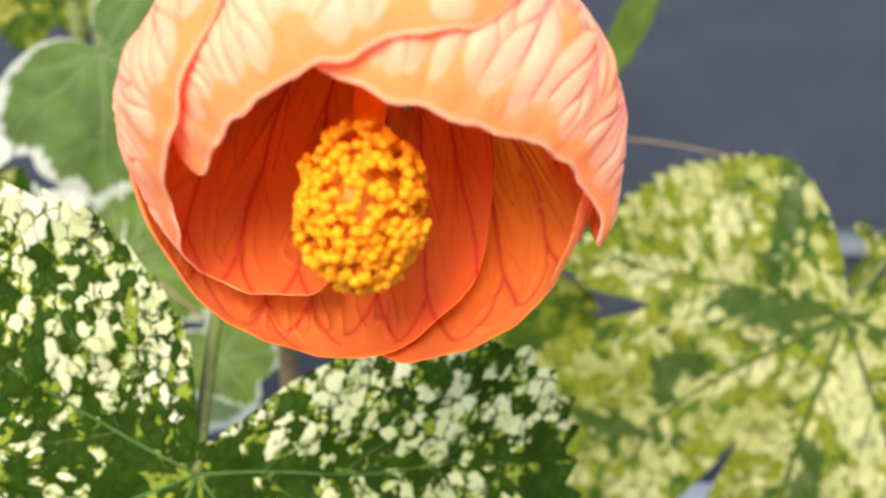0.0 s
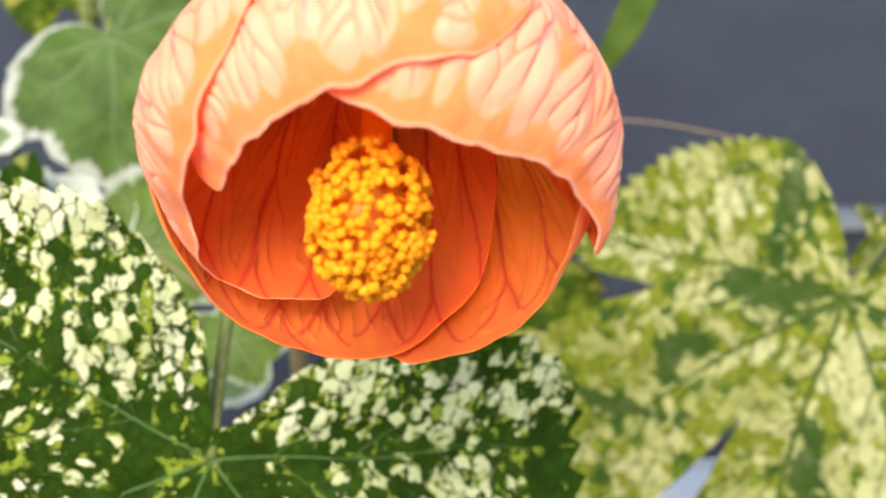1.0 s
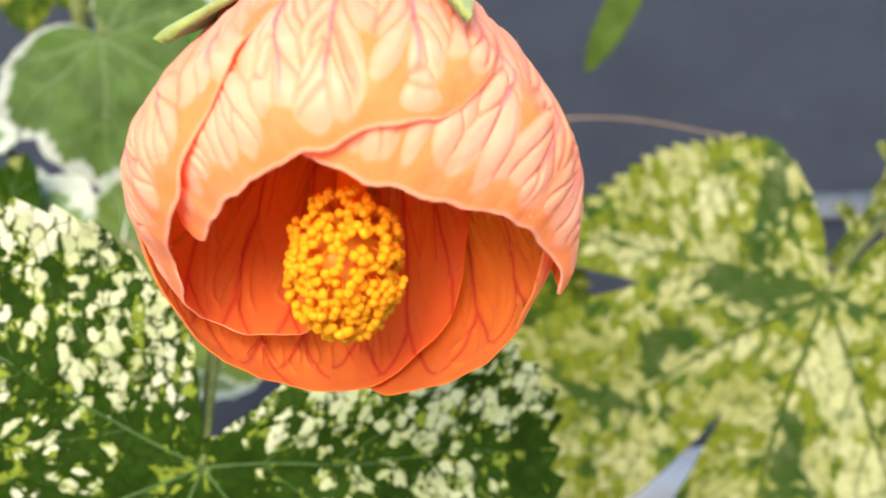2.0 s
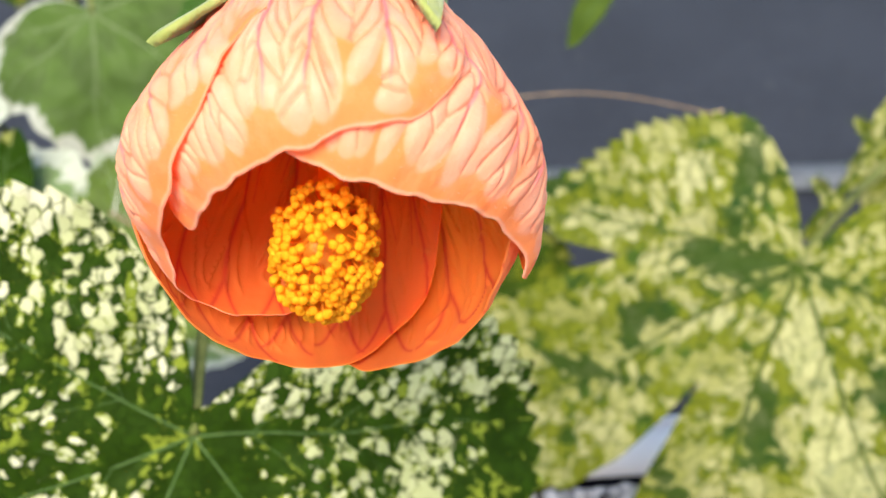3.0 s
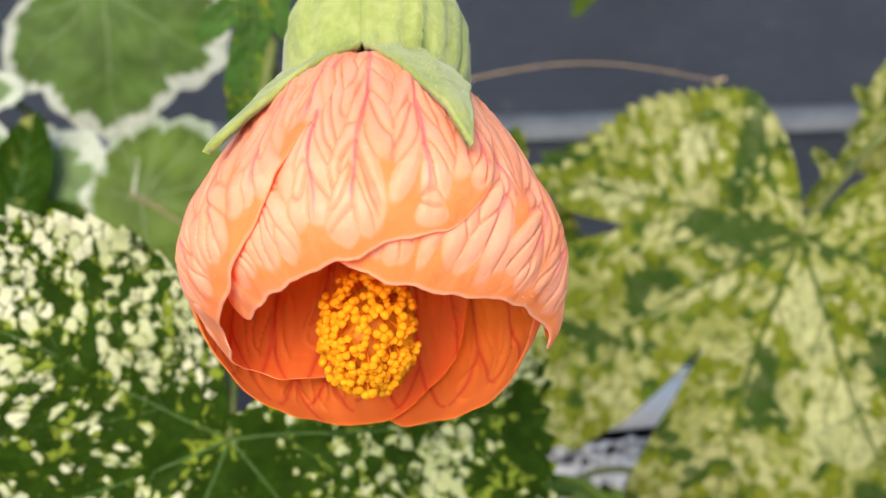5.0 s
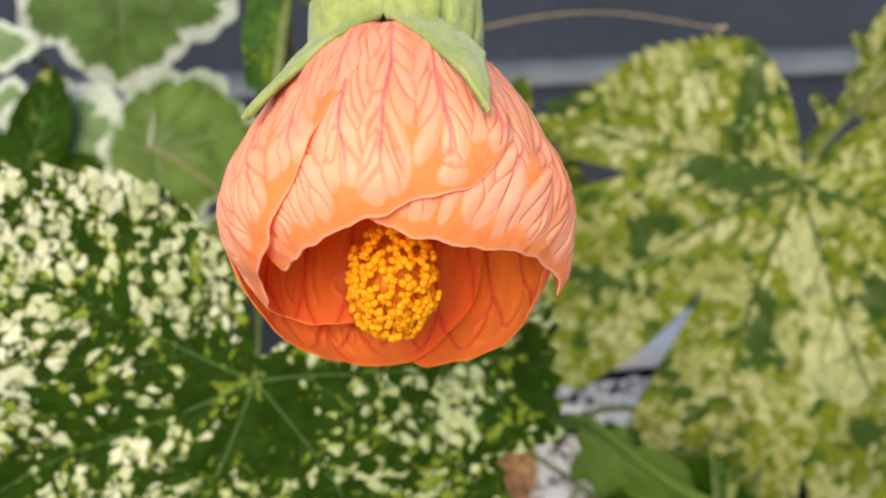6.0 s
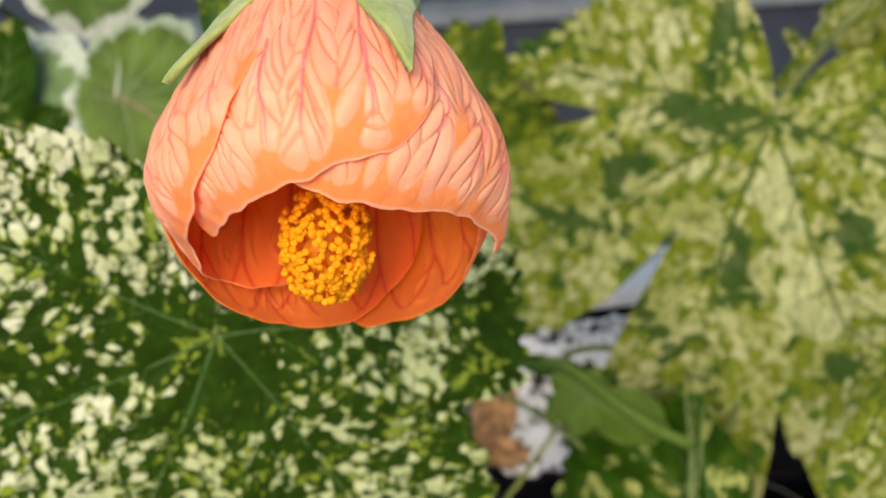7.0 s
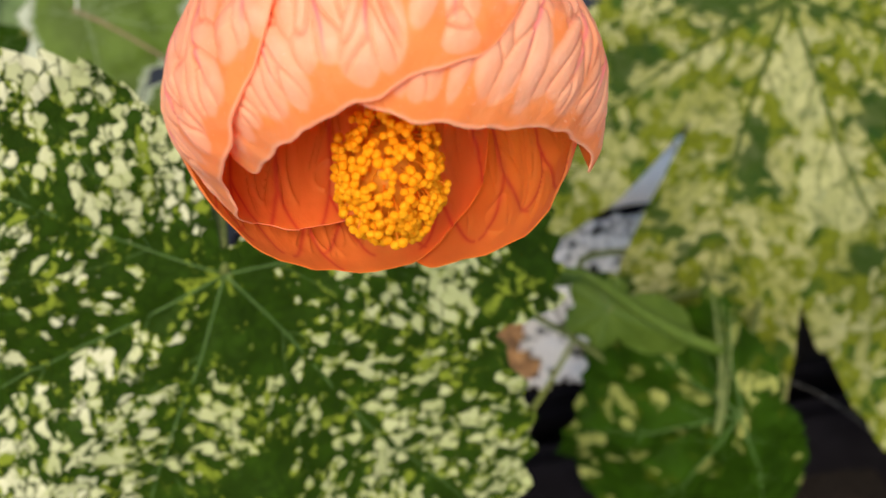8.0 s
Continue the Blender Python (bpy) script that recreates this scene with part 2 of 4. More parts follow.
LEAF_DARK = blotched("leaf_dark_mottled", (0.013, 0.031, 0.0018), (0.20, 0.25, 0.025), (0.64, 0.63, 0.41), 0.465, 0.27, 400.0, 0.9, 0.22, None, 0.24, 1.20, 0.0030, 0.42, gloss=0.05, tinge=True)
LEAF_PALE = blotched("leaf_pale_mottled", (0.026, 0.054, 0.006), (0.14, 0.16, 0.012), (0.34, 0.34, 0.140), 0.48, 0.74, 230.0, 0.6, 0.22, (0.014, 0.044, 0.009), 0.0)
LEAF_GREEN = blotched("leaf_green_flecked", (0.010, 0.027, 0.0012), (0.040, 0.058, 0.004), (0.27, 0.28, 0.08), 0.12, 0.10, 150.0, 0.0, 0.06, blobs=0.2, gloss=0.03)
LEAF_PLAIN = plain("leaf_plain_green", (0.062, 0.105, 0.012), (0.085, 0.135, 0.018), 120.0, 0.5, 0.0002, 0.3, 0.15)
LEAF_OLIVE = blotched("leaf_olive_mottled", (0.022, 0.044, 0.002), (0.11, 0.13, 0.006), (0.28, 0.28, 0.06), 0.20, 0.42, 220.0, 0.0, 0.3)
LEAF_FLECK = blotched("leaf_green_yellow_flecks", (0.040, 0.095, 0.016), (0.13, 0.18, 0.016), (0.48, 0.42, 0.02), 0.20, 0.25, 170.0, 0.0, 0.25)
LEAF_RIM = rimmed("leaf_white_edged", (0.038, 0.070, 0.010), (0.33, 0.35, 0.28), 0.885)
LEAF_THIN_RIM = rimmed("leaf_thin_white_edge", (0.052, 0.085, 0.010), (0.24, 0.28, 0.19), 0.90)
LEAF_WHITE = rimmed("leaf_mostly_white", (0.09, 0.14, 0.05), (0.40, 0.44, 0.34), 0.66)
VEIN_GREEN = plain("vein_light", (0.043, 0.083, 0.018), (0.061, 0.108, 0.027), 300.0, 0.6, specular=0.12)
VEIN_DARK = plain("vein_dark", (0.022, 0.046, 0.005), (0.040, 0.066, 0.008), 300.0, 0.7, specular=0.08)
VEIN_GERANIUM = plain("vein_geranium", (0.075, 0.12, 0.035), (0.11, 0.15, 0.05), 300.0, 0.6)
RIB_PALE = plain("pale_rib", (0.085, 0.12, 0.03), (0.19, 0.22, 0.07), 260.0, 0.5, 0.0003, 0.2, 0.3)
STRAND_GREY = plain("grey_strand", (0.025, 0.024, 0.022), (0.045, 0.043, 0.038), 160.0, 0.7, 0.0003)
STALK_LIME = plain("lime_stalk", (0.14, 0.15, 0.025), (0.22, 0.23, 0.05), 180.0, 0.6, 0.0002, specular=0.15)
PALE_STREAK = plain("white_leaf_tissue", (0.45, 0.47, 0.36), (0.55, 0.56, 0.45), 300.0, 0.6)
DRY = plain("dry_straw", (0.28, 0.20, 0.10), (0.40, 0.30, 0.17), 220.0, 0.7)
TENDRIL = plain("dry_tendril_skin", (0.13, 0.085, 0.045), (0.22, 0.15, 0.08), 220.0, 0.7)
BLACK_PLASTIC = plain("black_plastic", (0.0030, 0.0026, 0.0036), (0.005, 0.0045, 0.006), 90.0, 0.7, 0.0002, 0.0, 0.03)
SOIL = plain("peat", (0.007, 0.005, 0.004), (0.022, 0.015, 0.011), 500.0, 0.95, 0.002, 0.0, 0.2)
PERLITE = plain("perlite", (0.84, 0.79, 0.72), (0.90, 0.86, 0.80), 700.0, 0.9, 0.0003, 0.0, 0.2)
BROWN_LEAF = plain("dead_leaf", (0.10, 0.045, 0.014), (0.48, 0.24, 0.085), 190.0, 0.8, 0.0004)
PALE_BOARD = plain("pale_board", (0.80, 0.72, 0.62), (0.85, 0.77, 0.67), 30.0, 0.6, 0.0006, 0.0, 0.2, 9.0)
WHITE_EDGE = plain("white_edge", (0.76, 0.74, 0.70), (0.82, 0.80, 0.76), 60.0, 0.5, 0.0003, 0.0, 0.3)
BATTEN = plain("grey_batten", (0.06, 0.067, 0.074), (0.09, 0.10, 0.108), 40.0, 0.7, 0.0005, 0.0, 0.3, 9.0)


def fabric_material():
    n = Nodes("ground_fabric")
    c = coords(n)
    a = n.noise(c, 9.0, 4.0)[0]
    b = n.noise(c, 55.0, 4.0)[0]
    sep = n.node("ShaderNodeSeparateXYZ", Vector=c)
    warp = n.math('SINE', n.math('MULTIPLY', sep.outputs[0], 2600.0))
    weft = n.math('SINE', n.math('MULTIPLY', sep.outputs[1], 2600.0))
    weave = n.math('MULTIPLY', warp, weft)
    k = n.math('ADD', n.math('MULTIPLY', a, 0.6), n.math('MULTIPLY', b, 0.4))
    colour = n.mix(n.step(k, 0.35, 0.65), (0.0080, 0.0102, 0.0150), (0.0140, 0.0172, 0.0238))
    colour = n.mix(n.step(n.noise(c, 130.0, 3.0)[0], 0.62, 0.74), colour, (0.05, 0.05, 0.05))
    return n.finish(colour, 0.75, n.bump(weave, 0.0003, 0.6), specular=0.35)


FABRIC = fabric_material()

# ---- ground ----
bm = bmesh.new()
grid(bm, 40, 40, lambda i, j: Vector(((i / 20 - 1) * 3.0 * (1 + 40 * abs(i / 20 - 1) ** 6), (j / 20 - 1) * 3.0 * (1 + 40 * abs(j / 20 - 1) ** 6), 0.0)))
ground = tagged(part("ground", bm, FABRIC), "dark blue-grey woven ground fabric under the pots", "ground", kind="structure")
bm = box(bmesh.new(), (0.15, 0.622, 0.004), (2.2, 0.030, 0.008), 1.0, 0.002)
tagged(part("batten", bm, BATTEN), "weathered pale grey batten lying on the ground fabric", "batten")
board = tagged(part("edging_board", box(bmesh.new(), (0.21, 0.2745, 0.0445), (0.42, 0.040, 0.089), 3.0, 0.002), PALE_BOARD), "pale grey plastic edging board with white edges behind the pots", "edging board")
TURN = radians(3.0)
for away in (-1, 1):
    at = Vector((0.21, 0.2745, 0.0452)) + Vector((-math.sin(TURN), math.cos(TURN), 0)) * 0.0217 * away
    part("edge_strip", box(bmesh.new(), at, (0.42, 0.0032, 0.0906), 3.0, 0.0008), WHITE_EDGE, board, "white moulded edge")


# ---- leaves ----
def leaf_frame(hub, normal, turn=0.0):
    n = Vector(normal).normalized()
    ey = (Vector((0, 0, 1)) - n * n.z).normalized()
    ex = ey.cross(n)
    m = Matrix((ex, ey, n)).transposed().to_4x4()
    return Matrix.Translation(hub) @ m @ Matrix.Rotation(radians(turn), 4, 'Z')


def reach(theta, lobes, floor, teeth, depth, cuts=()):
    """How far a lobed leaf reaches in a direction, in degrees, with its saw teeth."""
    best = floor
    for at, length, half in lobes:
        d = abs((theta - at + 180) % 360 - 180) / half
        if d < 1.6:
            best = max(best, length * (1 - 0.55 * d ** 1.25))
    for at, inner, half in cuts:
        d = abs((theta - at + 180) % 360 - 180) / half
        if d < 1:
            best = min(best, inner + (best - inner) * d)
    saw = (theta * teeth / 360) % 1.0
    return best * (1 + depth * ((saw if saw < 0.75 else (1 - saw) * 3) - 0.4))


def leaf(parent, hub, normal, lobes, material, vein_material, floor=0.02, teeth=70, depth=0.07, cup=2.0, fold=0.06, wave=0.0025,
         seed=0, name="leaf", label="", side=5, vein=0.0007, bend=0.0, petiole=None, petiole_r=0.0013, scallop=False, nt=300, nr=26, veins=0, cuts=(), deep=(), light=(), outline=None):
    """A lobed leaf: a thin blade with saw-toothed margin, its veins, and its stalk. Angles in degrees in the leaf's own plane."""
    frame_m = leaf_frame(hub, normal)

    def height(x, y):
        r, th = math.hypot(x, y), math.degrees(math.atan2(y, x))
        near = min(abs((th - a + 180) % 360 - 180) for a, *_ in (lobes[:veins] if veins else lobes))
        h = fold * r * smooth(0, 26, near) - cup * r * r
        h += wave * noise.noise((x * 55 + seed * 3.1, y * 55, seed)) * smooth(0.0, 0.03, r)
        h += wave * 0.35 * noise.noise((x * 190, y * 190 + seed, 4.0)) * smooth(0.0, 0.02, r)
        h += bend * y * abs(y)
        return h

    def span(th, rough):
        if outline:
            saw = (th * teeth / 360) % 1.0
            return table(*outline, (th + 180) % 360 - 180) * (1 + rough * ((saw if saw < 0.75 else (1 - saw) * 3) - 0.4))
        return reach(th, lobes, floor, teeth, rough, cuts)

    def margin(th):
        r = span(th, 0.0 if scallop else depth)
        if scallop:
            r *= 1 + depth * abs(math.sin(math.radians(th) * teeth / 2)) - depth * 0.5
        return r * (1 + 0.05 * noise.noise((math.cos(radians(th)) * 3 + seed, math.sin(radians(th)) * 3, 2.0)))

    bm = bmesh.new()
    bm.loops.layers.uv.verify()
    bm.loops.layers.uv.new("grain")
    layer, grain = bm.loops.layers.uv[0], bm.loops.layers.uv[1]
    far = bm.verts.layers.float.new("margin")
    rib = bm.verts.layers.float.new("rib")
    stain = bm.verts.layers.float.new("stain")
    ray = bm.verts.layers.float.new("ray")
    spokes = [(a, l) for a, l, _ in (lobes[:veins] if veins else lobes)]
    centre = bm.verts.new((0, 0, height(0, 0)))
    rings = []
    for i in range(1, nr + 1):
        k = (i / nr) ** 0.8
        ring = []
        for j in range(nt):
            th = 360 * j / nt
            # inner rings follow a smoothed outline, so that teeth stay on the margin
            r = margin(th) if i >= nr - 1 else span(th, 0.0)
            x, y = r * k * math.cos(radians(th)), r * k * math.sin(radians(th))
            v = bm.verts.new((x, y, height(x, y)))
            v[far] = k
            cx, cy = math.cos(radians(th)), math.sin(radians(th))
            v[ray] = 0.6 * noise.noise((cx * 5 + seed, cy * 5, 1.0)) + 0.5 * noise.noise((cx * 17, cy * 17, seed)) + 0.4 * abs(noise.noise((cx * 31, cy * 31, seed + 3.0)))
            near = min(abs((th - a + 180) % 360 - 180) for a, _ in spokes)
            v[rib] = min(math.hypot(x, y) * math.sin(radians(min(near, 90))), math.hypot(x, y) * 0.6)
            for sign, marks in ((1, deep), (-1, light)):
                for mx, my, rx, ry in marks:
                    v[stain] += sign * math.exp(-0.5 * ((x * 1000 - mx) / rx) ** 2 - 0.5 * ((y * 1000 - my) / ry) ** 2)
            ring.append(v)
        rings.append(ring)
    for j in range(nt):
        bm.faces.new((centre, rings[0][j], rings[0][(j + 1) % nt]))
    for a, b in zip(rings, rings[1:]):
        for j in range(nt):
            bm.faces.new((a[j], b[j], b[(j + 1) % nt], a[(j + 1) % nt]))
    for f in bm.faces:
        for loop in f.loops:
            loop[layer].uv = (loop.vert.co.x + seed * 0.37, loop.vert.co.y + seed * 0.21)
        # the way of the side veins, which the patches follow
        mid = f.calc_center_median()
        th = math.degrees(math.atan2(mid.y, mid.x))
        off, which = min((abs((th - a + 180) % 360 - 180), i) for i, (a, _) in enumerate(spokes))
        side_of = 1 if (th - spokes[which][0] + 180) % 360 > 180 else -1
        way = radians(spokes[which][0] + side_of * 60)
        for loop in f.loops:
            x, y = loop.vert.co.x, loop.vert.co.y
            loop[grain].uv = (0.72 * (x * math.cos(way) + y * math.sin(way)) + which * 0.31 + seed * 0.17, y * math.cos(way) - x * math.sin(way) + side_of * 0.23)
    # the underside, a quarter millimetre below
    made = bmesh.ops.duplicate(bm, geom=bm.faces[:])["geom"]
    low = [g for g in made if isinstance(g, bmesh.types.BMVert)]
    bmesh.ops.translate(bm, verts=low, vec=(0, 0, -0.00025))
    bmesh.ops.reverse_faces(bm, faces=[g for g in made if isinstance(g, bmesh.types.BMFace)])
    blade = part(name, bm, material, parent, label)
    blade.matrix_basis = frame_m
    # veins along the lobes, with side veins
    for at, length, half in (lobes[:veins] if veins else lobes):
        vb = bmesh.new()

        def on(r, th, lift):
            x, y = r * math.cos(radians(th)), r * math.sin(radians(th))
            return Vector((x, y, height(x, y) + lift))

        tube(vb, [on(length * 0.93 * i / 18, at + 1.5 * math.sin(i * 0.5 + seed), 0.0) for i in range(19)], vein, vein * 0.25, 6, 0.8)
        for k in range(side):
            f0 = 0.16 + 0.68 * k / side
            for sign in (-1, 1):
                base = on(length * f0, at, 0)
                turn = radians(at + sign * (42 - 6 * f0))
                room = max(0.006, length * (0.30 - 0.12 * f0))
                pts = []
                for i in range(7):
                    d = room * i / 6
                    x, y = base.x + d * math.cos(turn - sign * d * 5), base.y + d * math.sin(turn - sign * d * 5)
                    pts.append(Vector((x, y, height(x, y))))
                tube(vb, pts, vein * 0.42, vein * 0.12, 5, 0.7)
        part("vein", vb, vein_material, blade)
    if petiole:
        inv = frame_m.inverted()
        pts = bezier(*[inv @ Vector(p) for p in (hub, *petiole)], n=20)
        pts[0] = Vector((0, 0, height(0, 0) - 0.0003))
        part("petiole", tube(bmesh.new(), pts, petiole_r, petiole_r * 1.2, 10), STEM_GREEN, blade, "slender green leaf stalk")
    return blade


# ---- the mottled flowering plant ----
plant = tagged(new("flowering_maple_plant"), "flowering maple with dark leaves flecked in cream, in a pot", "plant", "mottled plants")
stem_path = bezier((-0.045, 0.205, 0.085), (-0.045, 0.20, 0.22), (-0.033, 0.17, 0.33), (-0.030, 0.145, 0.52), 30)
part("stem", tube(bmesh.new(), stem_path, 0.0038, 0.0020, 12), STEM_BROWN, plant, "thin brown woody stem")
neighbour = tagged(new("flowering_maple_plant"), "flowering maple with pale yellow-cream mottled leaves, in a pot", "plant", "mottled plants")
side_stem = bezier((0.180, 0.205, 0.085), (0.20, 0.25, 0.15), (0.25, 0.30, 0.24), (0.27, 0.36, 0.40), 30)
part("stem", tube(bmesh.new(), side_stem, 0.004, 0.0022, 12), STEM_BROWN, neighbour, "thin brown woody stem")

leaf(plant, (-0.037, 0.0615, 0.330), (0.283, -0.835, 0.472),
     [(138, 0.105, 24), (-172, 0.110, 26), (-125, 0.120, 26), (-68, 0.128, 0), (-12, 0.076, 18)],
     LEAF_DARK, VEIN_GREEN, floor=0.006, cup=0.3, seed=1, vein=0.00033, side=3, nt=520, nr=44,
     outline=((-180, -150, -125, -97, -68, -55, -47, -43, -38, -33, -29.5, -22, -14, -5, 8, 22, 31, 40, 53, 80, 83, 95, 100, 106, 113, 119, 138, 160, 180),
              (0.108, 0.110, 0.118, 0.108, 0.114, 0.097, 0.086, 0.080, 0.071, 0.069, 0.0825, 0.0805, 0.080, 0.080, 0.070, 0.050, 0.032, 0.014, 0.007, 0.006, 0.026, 0.044, 0.0535, 0.060, 0.066, 0.073, 0.102, 0.098, 0.108)),
      deep=((72, -23, 7, 9), (60, -29, 6, 4), (4, -16, 14, 9), (-14, 6, 16, 6), (48, -50, 10, 7), (-20, -52, 22, 7)), light=((-38, 62, 16, 3), (-20, 57, 6, 4)), veins=5, petiole=((-0.036, 0.085, 0.350), (-0.034, 0.125, 0.365), (-0.031, 0.158, 0.375)),
     label="broad dark green leaf splashed with cream flecks")
# deep green and near-white stains of the large pale leaf, in millimetres from its hub: place and half size
DEEP = [(-23, -4, 20, 6), (-24, 32, 5, 13), (-53, -35, 4, 9), (-44, -30, 3, 5), (-67, -57, 12, 3), (1, -63, 5, 9), (12, -70, 3, 3), (-1, -47, 4, 4),
        (8, -4, 6, 3), (27, -43, 6, 5), (38, -34, 8, 7), (-18, -99, 5, 5), (-29, -88, 4, 4), (-3, -109, 5, 3), (47, -90, 5, 5), (-98, 11, 8, 5)]
LIGHT = [(-44, 25, 6, 7), (-68, -1, 13, 4), (6, -20, 6, 13), (17, -39, 8, 9), (28, -58, 8, 13), (28, -73, 7, 5), (40, -72, 5, 6), (-26, -27, 8, 4)]
leaf(neighbour, (0.1455, 0.215, 0.251), (-0.3, -0.741, 0.601),
     [(178, 0.108, 24), (-138, 0.134, 30), (-95, 0.165, 32), (-58, 0.190, 26), (-10, 0.12, 36)],
     LEAF_PALE, VEIN_DARK, floor=0.012, cup=0.3, seed=2, nt=520, nr=56, deep=DEEP, light=LIGHT, 
     outline=((-180, -176.7, -172.7, -170, -165.9, -158, -150, -138, -125, -122, -118.5, -116, -112.8, -112.2, -110.3, -107.5, -95, -86, -79, -77.5, -75.5, -73.4, -70.8, -69, -67, -58, -40, -10, 20, 30, 49, 57, 61, 75, 98, 106, 114, 120, 140, 157, 169.5, 175, 180),
              (0.106, 0.0995, 0.087, 0.063, 0.080, 0.115, 0.128, 0.134, 0.130, 0.121, 0.098, 0.0525, 0.0776, 0.0925, 0.117, 0.135, 0.160, 0.165, 0.168, 0.141, 0.117, 0.130, 0.1435, 0.158, 0.178, 0.192, 0.160, 0.130, 0.070, 0.045, 0.041, 0.0275, 0.012, 0.006, 0.008, 0.026, 0.044, 0.0565, 0.069, 0.079, 0.092, 0.104, 0.106)), vein=0.0009, veins=5, teeth=90, side=7, petiole=((0.1549, 0.226, 0.2605), (0.185, 0.262, 0.264), (0.2456, 0.308, 0.273)), petiole_r=0.0018,
     label="large pale yellow-cream leaf with fine green mottling")
leaf(neighbour, (0.037, 0.2588, 0.231), (-0.1, -0.704, 0.704),
     [(112, 0.035, 30), (84, 0.034, 26), (51, 0.023, 30), (-10, 0.033, 30), (-30, 0.042, 26), (-55, 0.038, 40), (135, 0.034, 40), (-120, 0.05, 60), (180, 0.045, 50)],
     LEAF_OLIVE, VEIN_DARK, floor=0.018, teeth=50, veins=3, seed=3, label="small shaded green leaf with yellow flecks", petiole=((0.06, 0.27, 0.22), (0.12, 0.27, 0.17), (0.19, 0.235, 0.13)))
FLECKS = ((-25, 20, 1.5, 3), (-38, -9, 2.4, 2.6), (-52, -24, 2.2, 3), (7, 10, 4, 2.2), (1, -6, 1.5, 2.4), (-43, 0, 0.9, 3), (-57, -14, 2.4, 1.8))
folded = leaf(neighbour, (0.110, 0.094, 0.172), (-0.1, -0.843, 0.527),
              [(143, 0.055, 26), (100, 0.046, 16), (-162, 0.065, 40), (-118, 0.075, 30), (-72, 0.058, 30)],
              LEAF_GREEN, VEIN_GREEN, floor=0.008, seed=4, cup=5.0, fold=-0.25, side=2, vein=0.0005, teeth=36, wave=0.005, light=FLECKS * 2,
              outline=((-180, -166, -151, -121, -90, -60, -30, 0, 11, 40, 63, 87, 97, 104, 112, 131, 143, 150, 159, 173, 180),
                       (0.053, 0.061, 0.070, 0.076, 0.070, 0.054, 0.030, 0.0165, 0.0155, 0.018, 0.022, 0.029, 0.039, 0.046, 0.040, 0.038, 0.050, 0.056, 0.053, 0.051, 0.053)),
              label="drooping dark green leaf with a few cream flecks", petiole=((0.118, 0.12, 0.18), (0.14, 0.17, 0.15), (0.178, 0.203, 0.11)))
# its rolled upper lobe and the pale ribs that gather on its fold
fold_back = folded.matrix_basis.inverted()


def fold_strip(name, points, r0, r1, flat, material, label):
    path = bezier(*[fold_back @ Vector(p) for p in points], n=24)
    path = [p + Vector((0, 0, 0.0007 * noise.noise((i * 0.35, r0 * 5000, 2.0)))) for i, p in enumerate(path)]
    part(name, tube(bmesh.new(), path, r0, r1, 10, flat), material, folded, label)


fold_strip("rolled_lobe", ((0.0496, 0.1280, 0.2226), (0.0660, 0.1262, 0.2236), (0.0720, 0.1150, 0.2060), (0.1030, 0.1060, 0.1965)), 0.0012, 0.0022, 0.5, LEAF_PLAIN, "smooth mid-green rolled lobe")
fold_strip("rib", ((0.0999, 0.1171, 0.2146), (0.1016, 0.1081, 0.2006), (0.1036, 0.0977, 0.1842), (0.1005, 0.0893, 0.1702)), 0.0003, 0.0010, 0.8, RIB_PALE, "pale green rib")
fold_strip("rib", ((0.1067, 0.1125, 0.2066), (0.1052, 0.1037, 0.1924), (0.1052, 0.0946, 0.1777), (0.1011, 0.0892, 0.1682)), 0.0003, 0.0006, 0.8, RIB_PALE, "pale green rib")
fold_strip("rib", ((0.1025, 0.1150, 0.2110), (0.1035, 0.1060, 0.1965), (0.1040, 0.0960, 0.1810), (0.1008, 0.0893, 0.1690)), 0.0002, 0.0006, 0.8, RIB_PALE, "pale green rib")
fold_strip("side_stalk", ((0.0365, 0.1500, 0.1725), (0.0450, 0.1440, 0.1735), (0.0580, 0.1330, 0.1725), (0.0695, 0.1205, 0.1712)), 0.0011, 0.0012, 1.0, STEM_GREEN, "thin grey-green side stalk")
fold_strip("side_stalk", ((0.0585, 0.1325, 0.1715), (0.0520, 0.1230, 0.1705), (0.0430, 0.1110, 0.1700), (0.0310, 0.0955, 0.1710)), 0.0010, 0.0010, 1.0, STALK_LIME, "thin yellow-green side stalk")
leaf(neighbour, (0.064, 0.150, 0.184), (0.1, -0.6, 0.75), [(160, 0.020, 26), (-25, 0.022, 26), (-80, 0.007, 60)],
     LEAF_GREEN, VEIN_GREEN, floor=0.004, seed=15, nt=140, nr=14, cup=8.0, label="small curled light green leaf", petiole=((0.06, 0.175, 0.175), (0.10, 0.19, 0.14), (0.178, 0.203, 0.105)))
leaf(neighbour, (0.066, 0.120, 0.2085), (-0.1, -0.7, 0.7), [(150, 0.014, 60), (70, 0.011, 60), (-25, 0.034, 40), (-100, 0.015, 60), (-150, 0.016, 50)],
     LEAF_PLAIN, VEIN_GREEN, floor=0.008, seed=23, nt=140, nr=14, cup=10.0, fold=-0.2, side=1, vein=0.0003, teeth=24,
     label="small bright green curled leaf", petiole=((0.075, 0.125, 0.20), (0.10, 0.15, 0.16), (0.178, 0.203, 0.105)))
leaf(plant, (-0.034, 0.164, 0.389), (0.206, -0.928, 0.309),
     [(-104, 0.046, 17), (-145, 0.022, 22), (-66, 0.020, 22), (90, 0.02, 60)],
     LEAF_FLECK, VEIN_GREEN, floor=0.010, seed=5, nt=240, nr=16, teeth=44, depth=0.14, label="small pointed green leaf with bright yellow flecks")
